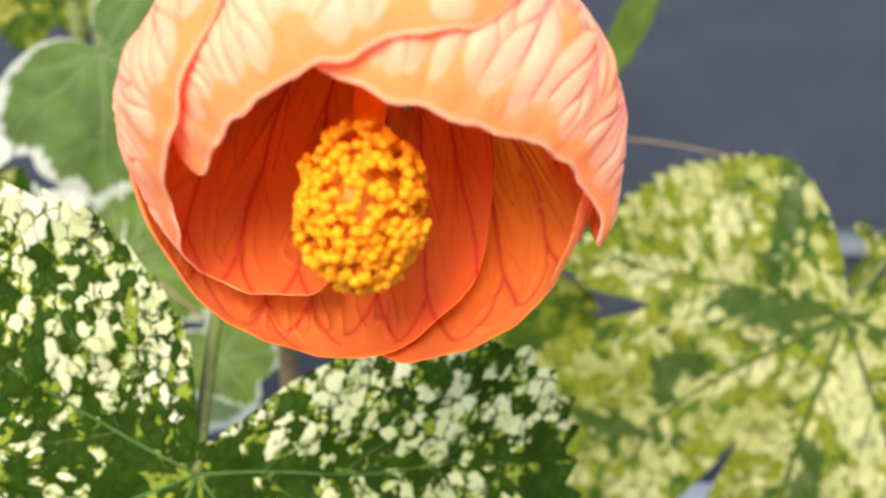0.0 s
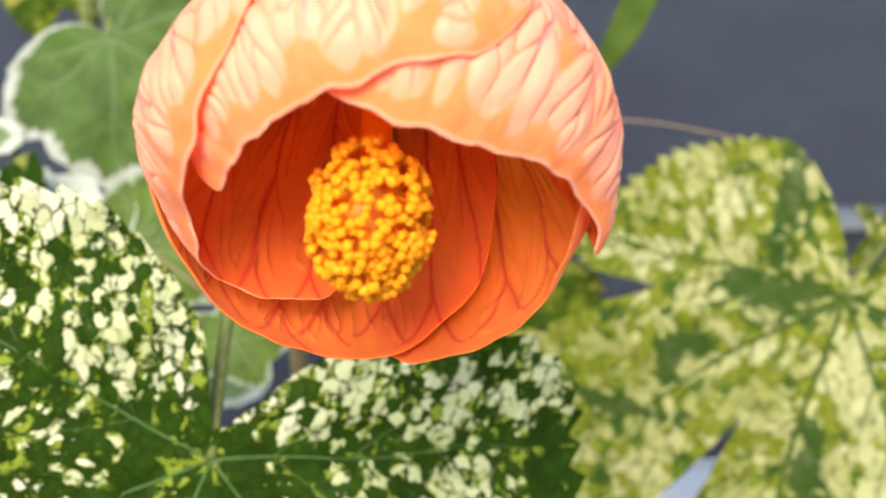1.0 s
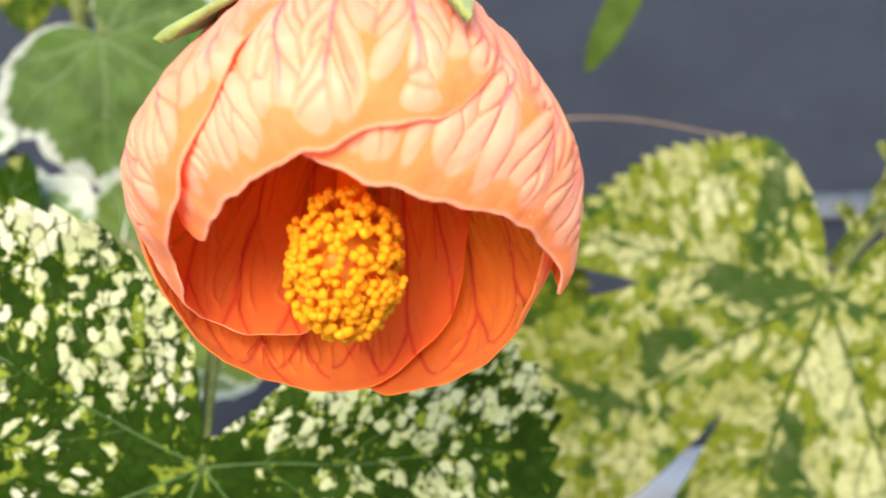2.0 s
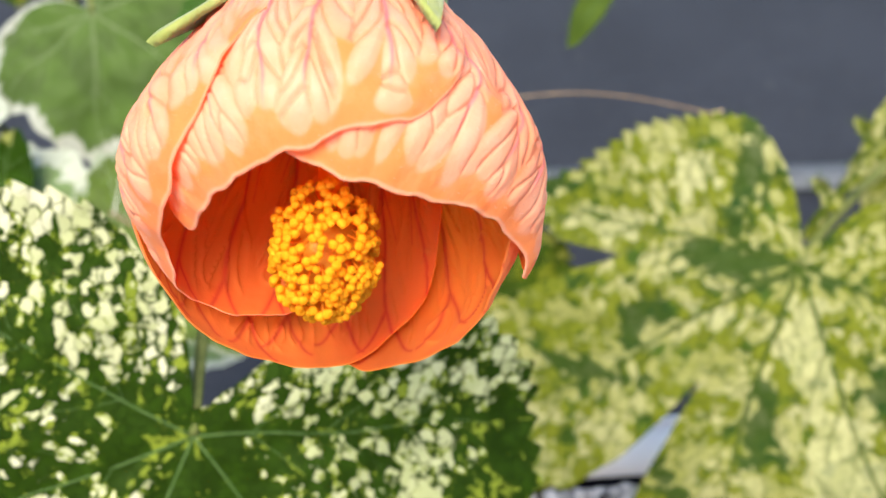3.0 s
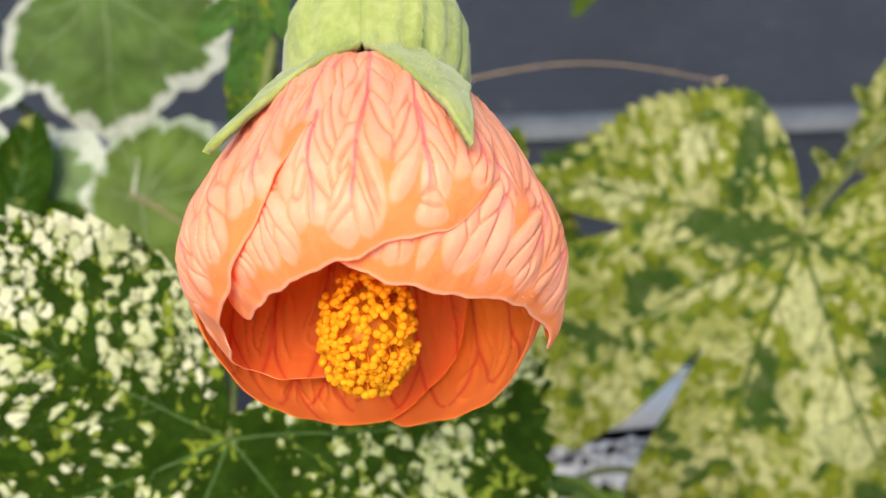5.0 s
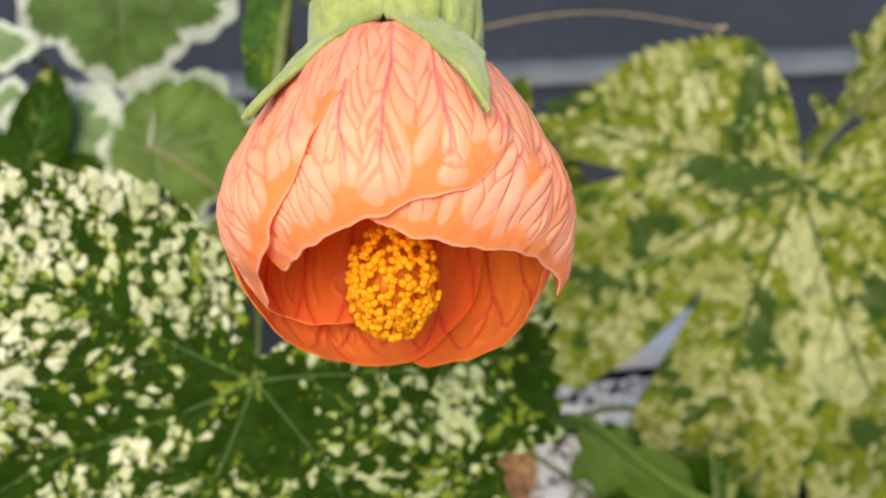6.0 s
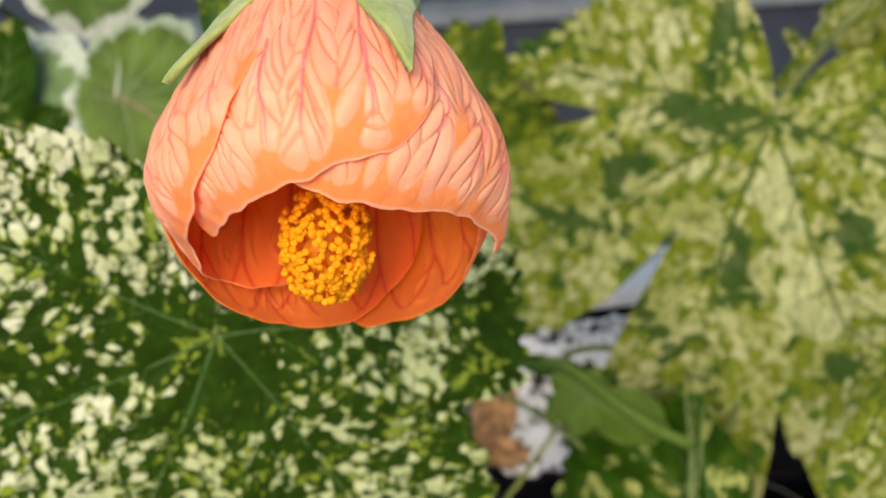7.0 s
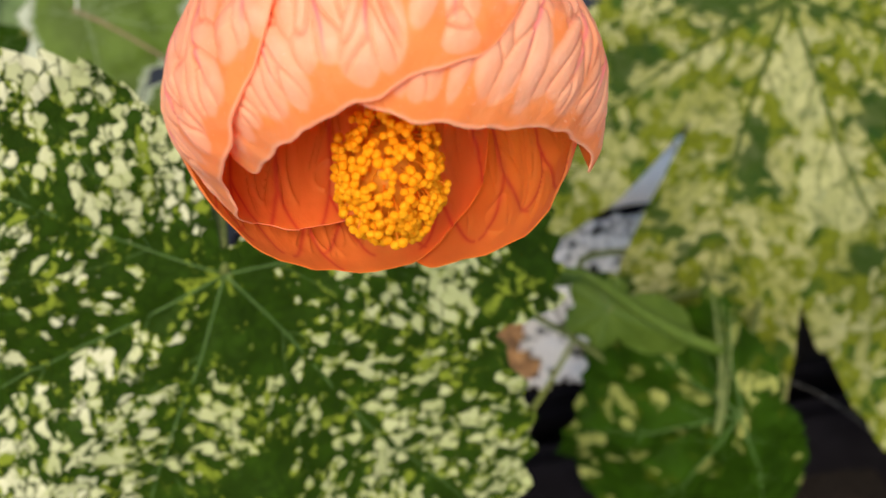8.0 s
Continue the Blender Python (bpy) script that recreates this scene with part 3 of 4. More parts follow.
leaf(plant, (-0.156, 0.222, 0.247), (0.303, -0.808, 0.505),
     [(60, 0.053, 28), (110, 0.040, 34), (10, 0.035, 34), (180, 0.04, 40), (-90, 0.03, 60)],
     LEAF_GREEN, VEIN_GREEN, floor=0.02, seed=6, nt=160, nr=16, label="pointed deep green leaf with one yellow fleck")
leaf(neighbour, (0.235, 0.330, 0.270), (-0.2, -0.75, 0.6),
     [(-100, 0.08, 36), (-50, 0.09, 36), (20, 0.06, 30)],
     LEAF_PALE, VEIN_DARK, floor=0.010, seed=7, label="pale yellow-cream mottled leaf on a stout stalk", petiole=((0.24, 0.335, 0.28), (0.25, 0.34, 0.29), (0.262, 0.345, 0.33)))
leaf(neighbour, (0.096, 0.338, 0.336), (0.0, -0.95, 0.3),
     [(-113, 0.064, 13)], LEAF_PLAIN, VEIN_GREEN, floor=0.005, seed=8, nt=120, nr=12, label="narrow hanging green leaf tip")
leaf(neighbour, (0.158, 0.094, 0.26), (-0.212, -0.742, 0.636),
     [(-104, 0.055, 16), (76, 0.02, 30), (-40, 0.04, 40)], LEAF_PALE, VEIN_DARK, floor=0.008, seed=9, nt=120, nr=12, label="narrow yellow-green leaf seen almost from its edge")

leaf(neighbour, (0.1596, 0.235, 0.2650), (-0.2, -0.75, 0.6), [(57, 0.022, 16), (-115, 0.018, 16), (135, 0.011, 30)],
     LEAF_PALE, VEIN_DARK, floor=0.004, seed=16, nt=120, nr=12, fold=0.5, label="narrow folded yellow-green leaf beside the stalk")
leaf(neighbour, (0.185, 0.268, 0.2670), (-0.2, -0.75, 0.6), [(50, 0.020, 20), (-128, 0.014, 20), (130, 0.014, 24)],
     LEAF_PALE, VEIN_DARK, floor=0.004, seed=17, nt=120, nr=12, fold=0.4, label="narrow folded yellow-green leaf beside the stalk")

# ---- the white-edged geranium ----
geranium = tagged(new("geranium_plant"), "geranium with round green leaves edged in white", "plant")
part("stem", tube(bmesh.new(), bezier((-0.12, 0.30, 0.0), (-0.13, 0.32, 0.1), (-0.15, 0.35, 0.2), (-0.15, 0.37, 0.30), 20), 0.004, 0.003, 12), STEM_GREEN, geranium)
ROUND = [(-90, 0.062, 80), (-140, 0.056, 50), (-35, 0.058, 80), (20, 0.054, 60), (60, 0.045, 40), (-165, 0.046, 16)]
leaf(geranium, (-0.128, 0.3285, 0.2955), (0.05, -0.744, 0.666), ROUND, LEAF_RIM, VEIN_GERANIUM, floor=0.004, teeth=26, depth=0.03, scallop=True, seed=11, cup=2.0, side=2,
     vein=0.0005, label="round scalloped green geranium leaf edged in white", petiole=((-0.13, 0.34, 0.31), (-0.14, 0.355, 0.30), (-0.15, 0.366, 0.27)))
round_leaf = leaf(geranium, (-0.104, 0.2394, 0.2548), (0.1, -0.607, 0.789), [(102, 0.029, 40), (70, 0.034, 50), (45, 0.041, 50), (10, 0.042, 60), (-20, 0.04, 60), (-90, 0.038, 70), (160, 0.018, 40)],
     LEAF_THIN_RIM, VEIN_GERANIUM, floor=0.02, teeth=22, depth=0.05, scallop=True, seed=12, side=2, vein=0.0005, cup=3.0,
     label="round geranium leaf with pale edge and brown vein", petiole=((-0.10, 0.25, 0.24), (-0.12, 0.29, 0.18), (-0.128, 0.318, 0.10)))
turn_back = round_leaf.matrix_basis.inverted()
part("dry_vein", tube(bmesh.new(), [turn_back @ (p + Vector((0.0001, -0.0012, 0.0016))) for p in bezier((-0.108, 0.241, 0.2565), (-0.102, 0.239, 0.2545), (-0.095, 0.237, 0.2515), (-0.0745, 0.225, 0.240), 16)], 0.0006, 0.0005, 6), TENDRIL, round_leaf, "brown dried vein")
part("white_streak", tube(bmesh.new(), [turn_back @ (p + Vector((0.0001, -0.0010, 0.0012))) for p in bezier((-0.1055, 0.252, 0.265), (-0.104, 0.248, 0.2618), (-0.107, 0.244, 0.2588), (-0.1062, 0.2405, 0.2562), 12)], 0.00015, 0.0004, 6, 0.5), PALE_STREAK, round_leaf, "white streak along a fold")
leaf(geranium, (-0.146, 0.247, 0.258), (0.1, -0.607, 0.789), [(6, 0.036, 36), (35, 0.031, 40), (70, 0.024, 50), (150, 0.024, 70), (-60, 0.034, 70)],
     LEAF_WHITE, VEIN_GERANIUM, floor=0.02, teeth=22, depth=0.05, scallop=True, seed=13, side=2, vein=0.0005, nt=160, nr=18,
     label="round geranium leaf, mostly white", petiole=((-0.15, 0.28, 0.25), (-0.14, 0.30, 0.2), (-0.132, 0.322, 0.12)))
leaf(geranium, (-0.1638, 0.260, 0.2646), (0.1, -0.607, 0.789), [(10, 0.011, 70), (90, 0.012, 70), (180, 0.016, 70), (-90, 0.014, 70)],
     LEAF_WHITE, VEIN_GERANIUM, floor=0.009, teeth=16, depth=0.05, scallop=True, seed=18, side=1, vein=0.0003, nt=100, nr=12,
     label="small geranium leaf broadly edged in white", petiole=((-0.160, 0.275, 0.25), (-0.15, 0.30, 0.2), (-0.134, 0.322, 0.12)))
leaf(geranium, (-0.178, 0.300, 0.2653), (0.1, -0.607, 0.789), [(0, 0.016, 70), (90, 0.012, 70), (180, 0.016, 70), (-90, 0.012, 70)],
     LEAF_WHITE, VEIN_GERANIUM, floor=0.010, teeth=16, depth=0.05, scallop=True, seed=19, side=1, vein=0.0003, nt=100, nr=12,
     label="small geranium leaf, mostly creamy white", petiole=((-0.17, 0.315, 0.25), (-0.155, 0.33, 0.22), (-0.136, 0.33, 0.14)))
leaf(geranium, (-0.064, 0.198, 0.2455), (0.1, -0.607, 0.789), [(0, 0.020, 70), (60, 0.020, 70), (180, 0.022, 70), (-60, 0.019, 60), (-100, 0.014, 60)],
     LEAF_THIN_RIM, VEIN_GERANIUM, floor=0.012, teeth=18, depth=0.05, scallop=True, seed=20, side=1, vein=0.0004, nt=140, nr=16,
     label="grey-green geranium leaf with a white edge", petiole=((-0.072, 0.22, 0.235), (-0.10, 0.27, 0.18), (-0.128, 0.318, 0.09)))
leaf(geranium, (-0.107, 0.340, 0.095), (0.1, -0.4, 0.9), [(0, 0.022, 70), (60, 0.020, 70), (180, 0.022, 70), (-60, 0.014, 60), (-120, 0.014, 60)],
     LEAF_WHITE, VEIN_GERANIUM, floor=0.012, teeth=18, depth=0.05, scallop=True, seed=22, side=1, vein=0.0004, nt=120, nr=14,
     label="low geranium leaf, nearly all white", petiole=((-0.11, 0.345, 0.09), (-0.115, 0.33, 0.08), (-0.124, 0.312, 0.06)))
leaf(plant, (-0.199, 0.46, 0.285), (0, -0.707, 0.707), [(-40, 0.052, 44), (-90, 0.048, 44), (-150, 0.05, 40), (30, 0.04, 40)],
     LEAF_OLIVE, VEIN_DARK, floor=0.02, seed=14, nt=160, nr=16, label="yellow-green mottled leaf behind the geranium")


# ---- the flower ----
FLOWER_AT = Vector((0.0035, 0.0089, 0.435))
DROOP = radians(13)
flower = tagged(new("bell_flower"), "hanging orange bell flower with veined petals and yellow stamens", "flower")
flower.matrix_basis = Matrix.Translation(FLOWER_AT) @ Matrix(((1, 0, 0), (0, -math.sin(DROOP), -math.cos(DROOP)), (0, math.cos(DROOP), -math.sin(DROOP)))).to_4x4()


def globe(alpha, low=0.0):
    """Radius and place along the axis on the flower's globe, by the angle from its back, in degrees; low: 1 on its under side, which reaches further out."""
    a = radians(alpha)
    c = math.cos(a)
    slim = table([0, 22, 30, 45, 60, 75, 90, 102], [1.0, 1.0, 0.98, 0.875, 0.86, 0.90, 0.96, 1.0], alpha)
    return 0.0258 * slim * math.sin(a) ** 1.05, (-0.0290 if c > 0 else -0.0185 - 0.0105 * low) * c


LAY_AT = [-62, -40, -20, 0, 20, 40, 60, 92, 115]
LAY = [1.024, 1.021, 1.01, 1.0, 0.99, 0.96, 0.90, 0.76, 0.66]


def ease(a, b, x):
    k = np.clip((x - a) / (b - a), 0, 1)
    return k * k * (3 - 2 * k)


def globe_of(alpha, low):
    """globe(), for whole sheets of points."""
    a = np.radians(alpha)
    c = np.cos(a)
    slim = np.interp(alpha, [0, 22, 30, 45, 60, 75, 90, 102], [1.0, 1.0, 0.98, 0.875, 0.86, 0.90, 0.96, 1.0])
    return 0.0258 * slim * np.sin(a) ** 1.05, np.where(c > 0, -0.0290, -0.0185 - 0.0105 * low) * c


def main_veins(first, last, seed):
    """The chief veins of a petal: for each, its place across the petal in millimetres, its lean and the phase of its wobble; and half their spacing."""
    r = random.Random(seed)
    count = max(4, round((last - first) / 16.5))
    half = (last - first) * 0.2 / count
    return [((first + (last - first) * (i + 0.5 + r.uniform(-0.13, 0.13)) / count) * 0.4, r.uniform(-0.02, 0.02), r.uniform(0, 6.28)) for i in range(count)], half


def vein_x(vein, y):
    x0, lean, phase = vein
    return x0 + 1.6 * lean * (y - 22) + 0.5 * np.sin(y * 0.19 + phase) + 0.16 * np.sin(y * 0.61 + 2 * phase)


def swollen_cells(veins, half, seed):
    """The drop-shaped cells that hang on both sides of each vein: start, direction, length and greatest half width, in millimetres."""
    r = random.Random(seed + 40)
    out = []
    for v in veins:
        for turn in (-1, 1):
            y = 7.0 + r.uniform(0, 4.5)
            while y < 46:
                lean = radians(r.uniform(6, 15)) * turn
                out.append((float(vein_x(v, y)) + turn * 0.12, y, math.sin(lean), math.cos(lean), r.uniform(8.5, 18.0), half * r.uniform(0.34, 0.62)))
                y += r.uniform(2.8, 6.0)
    return out


def inner_veins(veins, half, seed):
    """The dark lines on the inner face, as short pieces: x0, y0, x1, y1, width; near the rim each one forks and bows over to its neighbours."""
    r = random.Random(seed + 80)
    out = []
    for v in veins:
        fork = r.uniform(33, 36.5)
        line = [(float(vein_x(v, y)), float(y)) for y in np.arange(3.0, fork + 1, 1.2)]
        out += [(*p, *q, 0.34 - 0.12 * j / len(line)) for j, (p, q) in enumerate(zip(line, line[1:]))]
        for turn in (-1, 1):
            high = r.uniform(4.5, 7.0)
            arc = [(line[-1][0] + turn * half * 1.04 * k / 8, line[-1][1] + high * math.sin(k / 8 * 1.5) ** 0.9) for k in range(9)]
            out += [(*p, *q, 0.23 - 0.008 * j) for j, (p, q) in enumerate(zip(arc, arc[1:]))]
            y = r.uniform(13, 22)
            lean = r.uniform(0.20, 0.34)
            px = float(vein_x(v, y))
            side = [(px + turn * lean * d * (1 - 0.03 * d), y + d) for d in np.linspace(0, r.uniform(6, 11), 7)]
            out += [(*p, *q, 0.18 - 0.012 * j) for j, (p, q) in enumerate(zip(side, side[1:]))]
    return np.array(out)


def petal(at, first, last, rim_at, rim, flare, seed, label, pale_edge):
    """One petal: its clockwise side lies outside its neighbour, the other side is rolled within. rim: how far it reaches, by direction."""
    nu, nv = 300, 250
    psi1 = np.linspace(first, last, nu + 1)
    top = np.interp(psi1, rim_at, rim)
    pad = np.pad(top, 6, mode='edge')
    top = np.convolve(pad, np.hanning(13) / np.hanning(13).sum(), mode='valid')
    top += 0.7 * np.sin(psi1 * 0.21 + seed * 2) * np.sin(psi1 * 0.12 + seed) + 0.12 * np.sin(psi1 * 0.55 + seed * 5) + 0.06 * np.sin(psi1 * 1.1 + seed)
    psi, k = np.meshgrid(psi1, np.linspace(0, 1, nv + 1), indexing='ij')
    alpha = 8 + (top[:, None] - 8) * k
    phi = np.radians(at + psi)
    low = ease(0.05, 0.75, -np.sin(phi))
    r, z = globe_of(alpha, low)
    r = r * (1 - (0.045 - 0.03 * np.cos(phi)) * ease(0.2, 0.85, np.sin(phi)) * ease(48, 76, alpha) * (1 - ease(104, 126, alpha)))
    lay = 1 + (np.interp(psi, LAY_AT, LAY) - 1) * ease(25, 90, alpha) + flare * ease(100, 122, alpha) * ease(6, 34, -psi)
    # veins and the cells that swell between them
    mm = np.stack([psi * 0.4, alpha / 135 * 48], -1)
    x, y = mm[..., 0], mm[..., 1]
    veins, half = main_veins(first, last, int(seed))
    chief, drop, second = np.zeros(psi.shape), np.full(psi.shape, -9.0), np.full(psi.shape, -9.0)
    for v in veins:
        wide = 0.36 - 0.004 * y
        chief = np.maximum(chief, np.exp(-((x - vein_x(v, y)) / wide) ** 2))
    chief *= 1 - ease(0.80, 0.93, k)
    for x0, y0, dx, dy, length, wide in swollen_cells(veins, half, int(seed)):
        reach_k = (y0 + length * dy) / 48 * 135 / float(np.interp(x0 / 0.4, psi1, top))
        length *= min(1.0, max(0.3, 1 - (reach_k - 0.95) * 4.0))
        near = (np.abs(x - x0 - dx * length / 2) < 6) & (np.abs(y - y0 - dy * length / 2) < length / 2 + 4)
        if reach_k > 1.10 or not near.any():
            continue
        along = ((x[near] - x0) * dx + (y[near] - y0) * dy) / length
        across = np.abs((x[near] - x0) * dy - (y[near] - y0) * dx)
        body = wide * (0.42 + 0.72 * np.clip(along, 0, 1))
        dome = 1 - (across / body) ** 2 - (np.clip(along - 0.6, -2, 2) / np.where(along > 0.6, 0.40, 0.62)) ** 2
        second[near] = np.maximum(second[near], np.minimum(drop[near], dome))
        drop[near] = np.maximum(drop[near], dome)
    covered = np.maximum(ease(-0.55, 0.0, drop), 1 - ease(0.60, 0.78, k))
    crease = np.exp(-(drop - second) / 0.12) * covered
    best = np.maximum(0.95 * chief, 0.32 * crease ** 2 * ease(14, 40, alpha))
    lines = np.zeros(psi.shape)
    for x0, y0, x1, y1, w in inner_veins(veins, half, int(seed)):
        near = (np.abs(x - (x0 + x1) / 2) < 2.5) & (np.abs(y - (y0 + y1) / 2) < 2.5)
        p = mm[near]
        if not len(p):
            continue
        d = np.array((x1 - x0, y1 - y0))
        t = np.clip(((p - (x0, y0)) @ d) / (d @ d + 1e-9), 0, 1)
        far = np.hypot(*(p - (x0, y0) - t[:, None] * d).T)
        lines[near] = np.maximum(lines[near], (0.8 * np.exp(-(far / w) ** 2) + 0.2 * np.exp(-(far / (2.8 * w)) ** 2)) * min(1.0, w / 0.2))
    middle = ease(18, 46, alpha)
    swell = covered * (1 - crease) * (0.55 + 0.45 * ease(0.0, 1.0, drop)) * middle
    # pale tissue, made paler on the cells to paint in their highlights
    puff = covered * (1 - 0.5 * crease) * (0.72 + 0.28 * ease(0.0, 1.0, drop)) * middle
    wave = 0.00022 * np.sin(np.radians(psi) * 16 + seed) * np.sin(alpha * 0.17 + 2 * np.sin(psi * 0.1)) * ease(20, 60, alpha)
    pleat = 0.00004 * np.sin(x * 2.3 + 1.5 * np.sin(y * 0.4 + x * 0.5)) * np.sin(x * 0.7 + seed) * ease(0.82, 0.92, k) * (1 - ease(0.96, 1.0, k))
    r = r * lay + wave + pleat + (0.00066 * swell - 0.00030 * covered + 0.00010 * chief * middle) * (1 - ease(0.9, 1.0, k)) - 0.0002 * ease(0.95, 1.0, k)
    # paler towards the rim: pigment, and the brightness of a rim lit through
    tip = ease(0.55, 0.97, k)
    if pale_edge:
        puff = np.maximum(puff, 0.8 * ease(0.991, 0.997, k))
    z = z + 0.0003 * np.sin(psi * 0.07 + seed) * np.sin(alpha * 0.06)
    verts = []
    for lift in (0.00012, -0.00012):
        q = r + lift
        verts.append(np.stack([q * np.cos(phi), q * np.sin(phi), z], -1).reshape(-1, 3))
    n = (nu + 1) * (nv + 1)
    ids = np.arange(n).reshape(nu + 1, nv + 1)
    quad = np.stack([ids[:-1, :-1], ids[:-1, 1:], ids[1:, 1:], ids[1:, :-1]], -1).reshape(-1, 4)
    quads, rim_from = [quad[:, ::-1], quad + n], []
    for line in (ids[:, -1], ids[0], ids[-1][::-1]):
        here = 2 * n + len(rim_from)
        rim_from += line.tolist() + (line + n).tolist()
        a = here + np.arange(len(line))
        b = a + len(line)
        quads.append(np.stack([a[:-1], a[1:], b[1:], b[:-1]], -1))
    faces = np.concatenate(quads)
    me = bpy.data.meshes.new("petal")
    verts = np.concatenate(verts)
    me.from_pydata(np.concatenate([verts, verts[rim_from]]).tolist(), [], faces.tolist())
    for m in (PETAL_OUT, PETAL_IN):
        me.materials.append(m)
    index = np.full(len(faces), 0 if pale_edge else 1)
    index[:len(quad)], index[len(quad):2 * len(quad)] = 0, 1
    me.polygons.foreach_set("material_index", index.astype(np.int32))
    me.polygons.foreach_set("use_smooth", np.ones(len(faces), bool))
    for key, value in (("vein", best), ("puff", puff), ("line", lines), ("tip", tip)):
        flat = np.tile(value.ravel(), 2)
        me.attributes.new(key, 'FLOAT', 'POINT').data.foreach_set("value", np.concatenate([flat, flat[rim_from]]).astype(np.float32))
    layer = me.uv_layers.new(name="UVMap")
    uv = np.stack([mm[..., 0] / 60 + seed * 0.13, mm[..., 1] / 60], -1).reshape(-1, 2)
    layer.data.foreach_set("uv", np.concatenate([np.tile(uv, (2, 1)), np.tile(uv, (2, 1))[rim_from]])[faces.ravel()].astype(np.float32).ravel())
    me.update()
    ob = new("petal", me)
    ob.parent = flower
    return tagged(ob, label)


petal(90, -42, 90, [-42, -37, -34, -32, -28, -17, -8, 0, 20, 35, 58, 70, 79, 83, 90], [80, 109, 116, 121, 125, 128, 130, 134, 137, 139, 137, 134, 131, 118, 95], 0.0, 1.0,
      "upper petal, peach outside with pink veins", True)
petal(162, -63, 108, [-63, -61, -51, -45, -38, -16, 0, 16, 31, 40, 47, 54, 67, 80, 89, 100, 108], [60, 71, 93, 109, 119, 129, 131, 130, 128, 122, 116, 112, 111, 110, 107, 95, 80], 0.0, 2.0,
      "side petal with a pale pink margin", True)
petal(18, -50, 105, [-50, -45, -40, -35, -18, -5, 5, 17, 32, 48, 61, 73, 85, 95, 105], [80, 98, 113, 122, 126, 130, 134, 139, 142, 141, 140, 135, 128, 110, 85], 0.10, 3.0,
      "side petal with a pointed outer corner", True)
petal(306, -46, 92, [-46, -42, -36, -28, 0, 30, 40, 48, 56, 66, 79, 92], [80, 100, 115, 121, 123, 121, 119, 116, 112, 106, 95, 70], 0.0, 4.0, "lower petal, deep orange inside", False)
petal(234, -52, 90, [-52, -46, -38, -28, 0, 30, 40, 48, 56, 66, 73, 79, 83, 90], [80, 100, 114, 120, 122, 121, 119, 115, 109, 101, 90, 79, 70, 50], 0.0, 5.0, "lower petal, deep orange inside", False)


def sepal(at, before, after, length):
    nu, nv = 20, 34
    bm = bmesh.new()

    def point(i, j, lift):
        w = 2 * i / nu - 1
        psi = (after if w > 0 else before) * w
        end = 27 + length * (1 - abs(w)) ** 1.2 * (0.72 + 0.28 * math.exp(-abs(w) / 0.12))
        k = j / nv
        alpha = -0 + end * k
        r, z = globe(max(alpha, 0.01))
        if alpha < 30:
            z = table([0, 6, 14, 22, 30], [-0.050, -0.046, -0.039, -0.031, -0.0251], alpha)
            r = max(r if alpha > 22 else 0, table([0, 3, 6, 14, 22, 30], [0.002, 0.007, 0.0105, 0.0127, 0.0126, 0.0113], alpha))
        ridge = 0.0006 * math.cos(w * math.pi * 2.5) ** 2 * (1 - smooth(24, 60, alpha)) + 0.0007 * math.exp(-(w / 0.08) ** 2)
        edge = 0.0003 * abs(w) ** 4 * smooth(26, 40, alpha) + 0.0010 * smooth(64, 83, alpha) + 0.0002 * smooth(32, 48, alpha)
        r += 0.0006 + lift + ridge + edge
        phi = radians(at + psi)
        return Vector((r * math.cos(phi), r * math.sin(phi), z))

    a = grid(bm, nu, nv, lambda i, j: point(i, j, 0.0003), None, 0, True)
    b = grid(bm, nu, nv, lambda i, j: point(i, j, -0.0009), None, 0)
    lines = [[(i, nv) for i in range(nu + 1)], [(0, j) for j in range(nv + 1)], [(nu, j) for j in range(nv + 1)]]
    for line in lines:
        for (i, j), (p, q) in zip(line, line[1:]):
            if (a[i][j].co - a[p][q].co).length > 1e-7:
                bm.faces.new((a[i][j], a[p][q], b[p][q], b[i][j]))
    bmesh.ops.recalc_face_normals(bm, faces=bm.faces[:])
    return part("sepal", bm, CALYX, flower, "downy pale green sepal")


for at, before, after, length in ((62, 43, 35, 70), (138, 44, 44, 57), (211, 32, 32, 55), (274, 31, 31, 55), (342, 37, 37, 55)):
    sepal(at, before, after, length)

down = random.Random(21)
hairs = bmesh.new()
for ob in [o for o in flower.children if o.name.startswith("sepal")]:
    polys = ob.data.polygons
    for k in range(700):
        p = polys[down.randrange(len(polys))]
        root, way = p.center.copy(), p.normal.copy()
        if way.xy.dot(root.xy) < 0:
            continue
        tip = root + (way + Vector((down.uniform(-1, 1), down.uniform(-1, 1), down.uniform(-1, 1))) * 0.5).normalized() * down.uniform(0.0004, 0.0011)
        across = way.orthogonal().normalized() * 0.000022
        hairs.faces.new([hairs.verts.new(v) for v in (root - across, root + across, tip)])
tagged(part("down", hairs, plain("white_down", (0.45, 0.50, 0.30), (0.60, 0.62, 0.45), 300.0, 0.7, 0.0, 0.4), flower, "fine pale down"), kind="stuff")

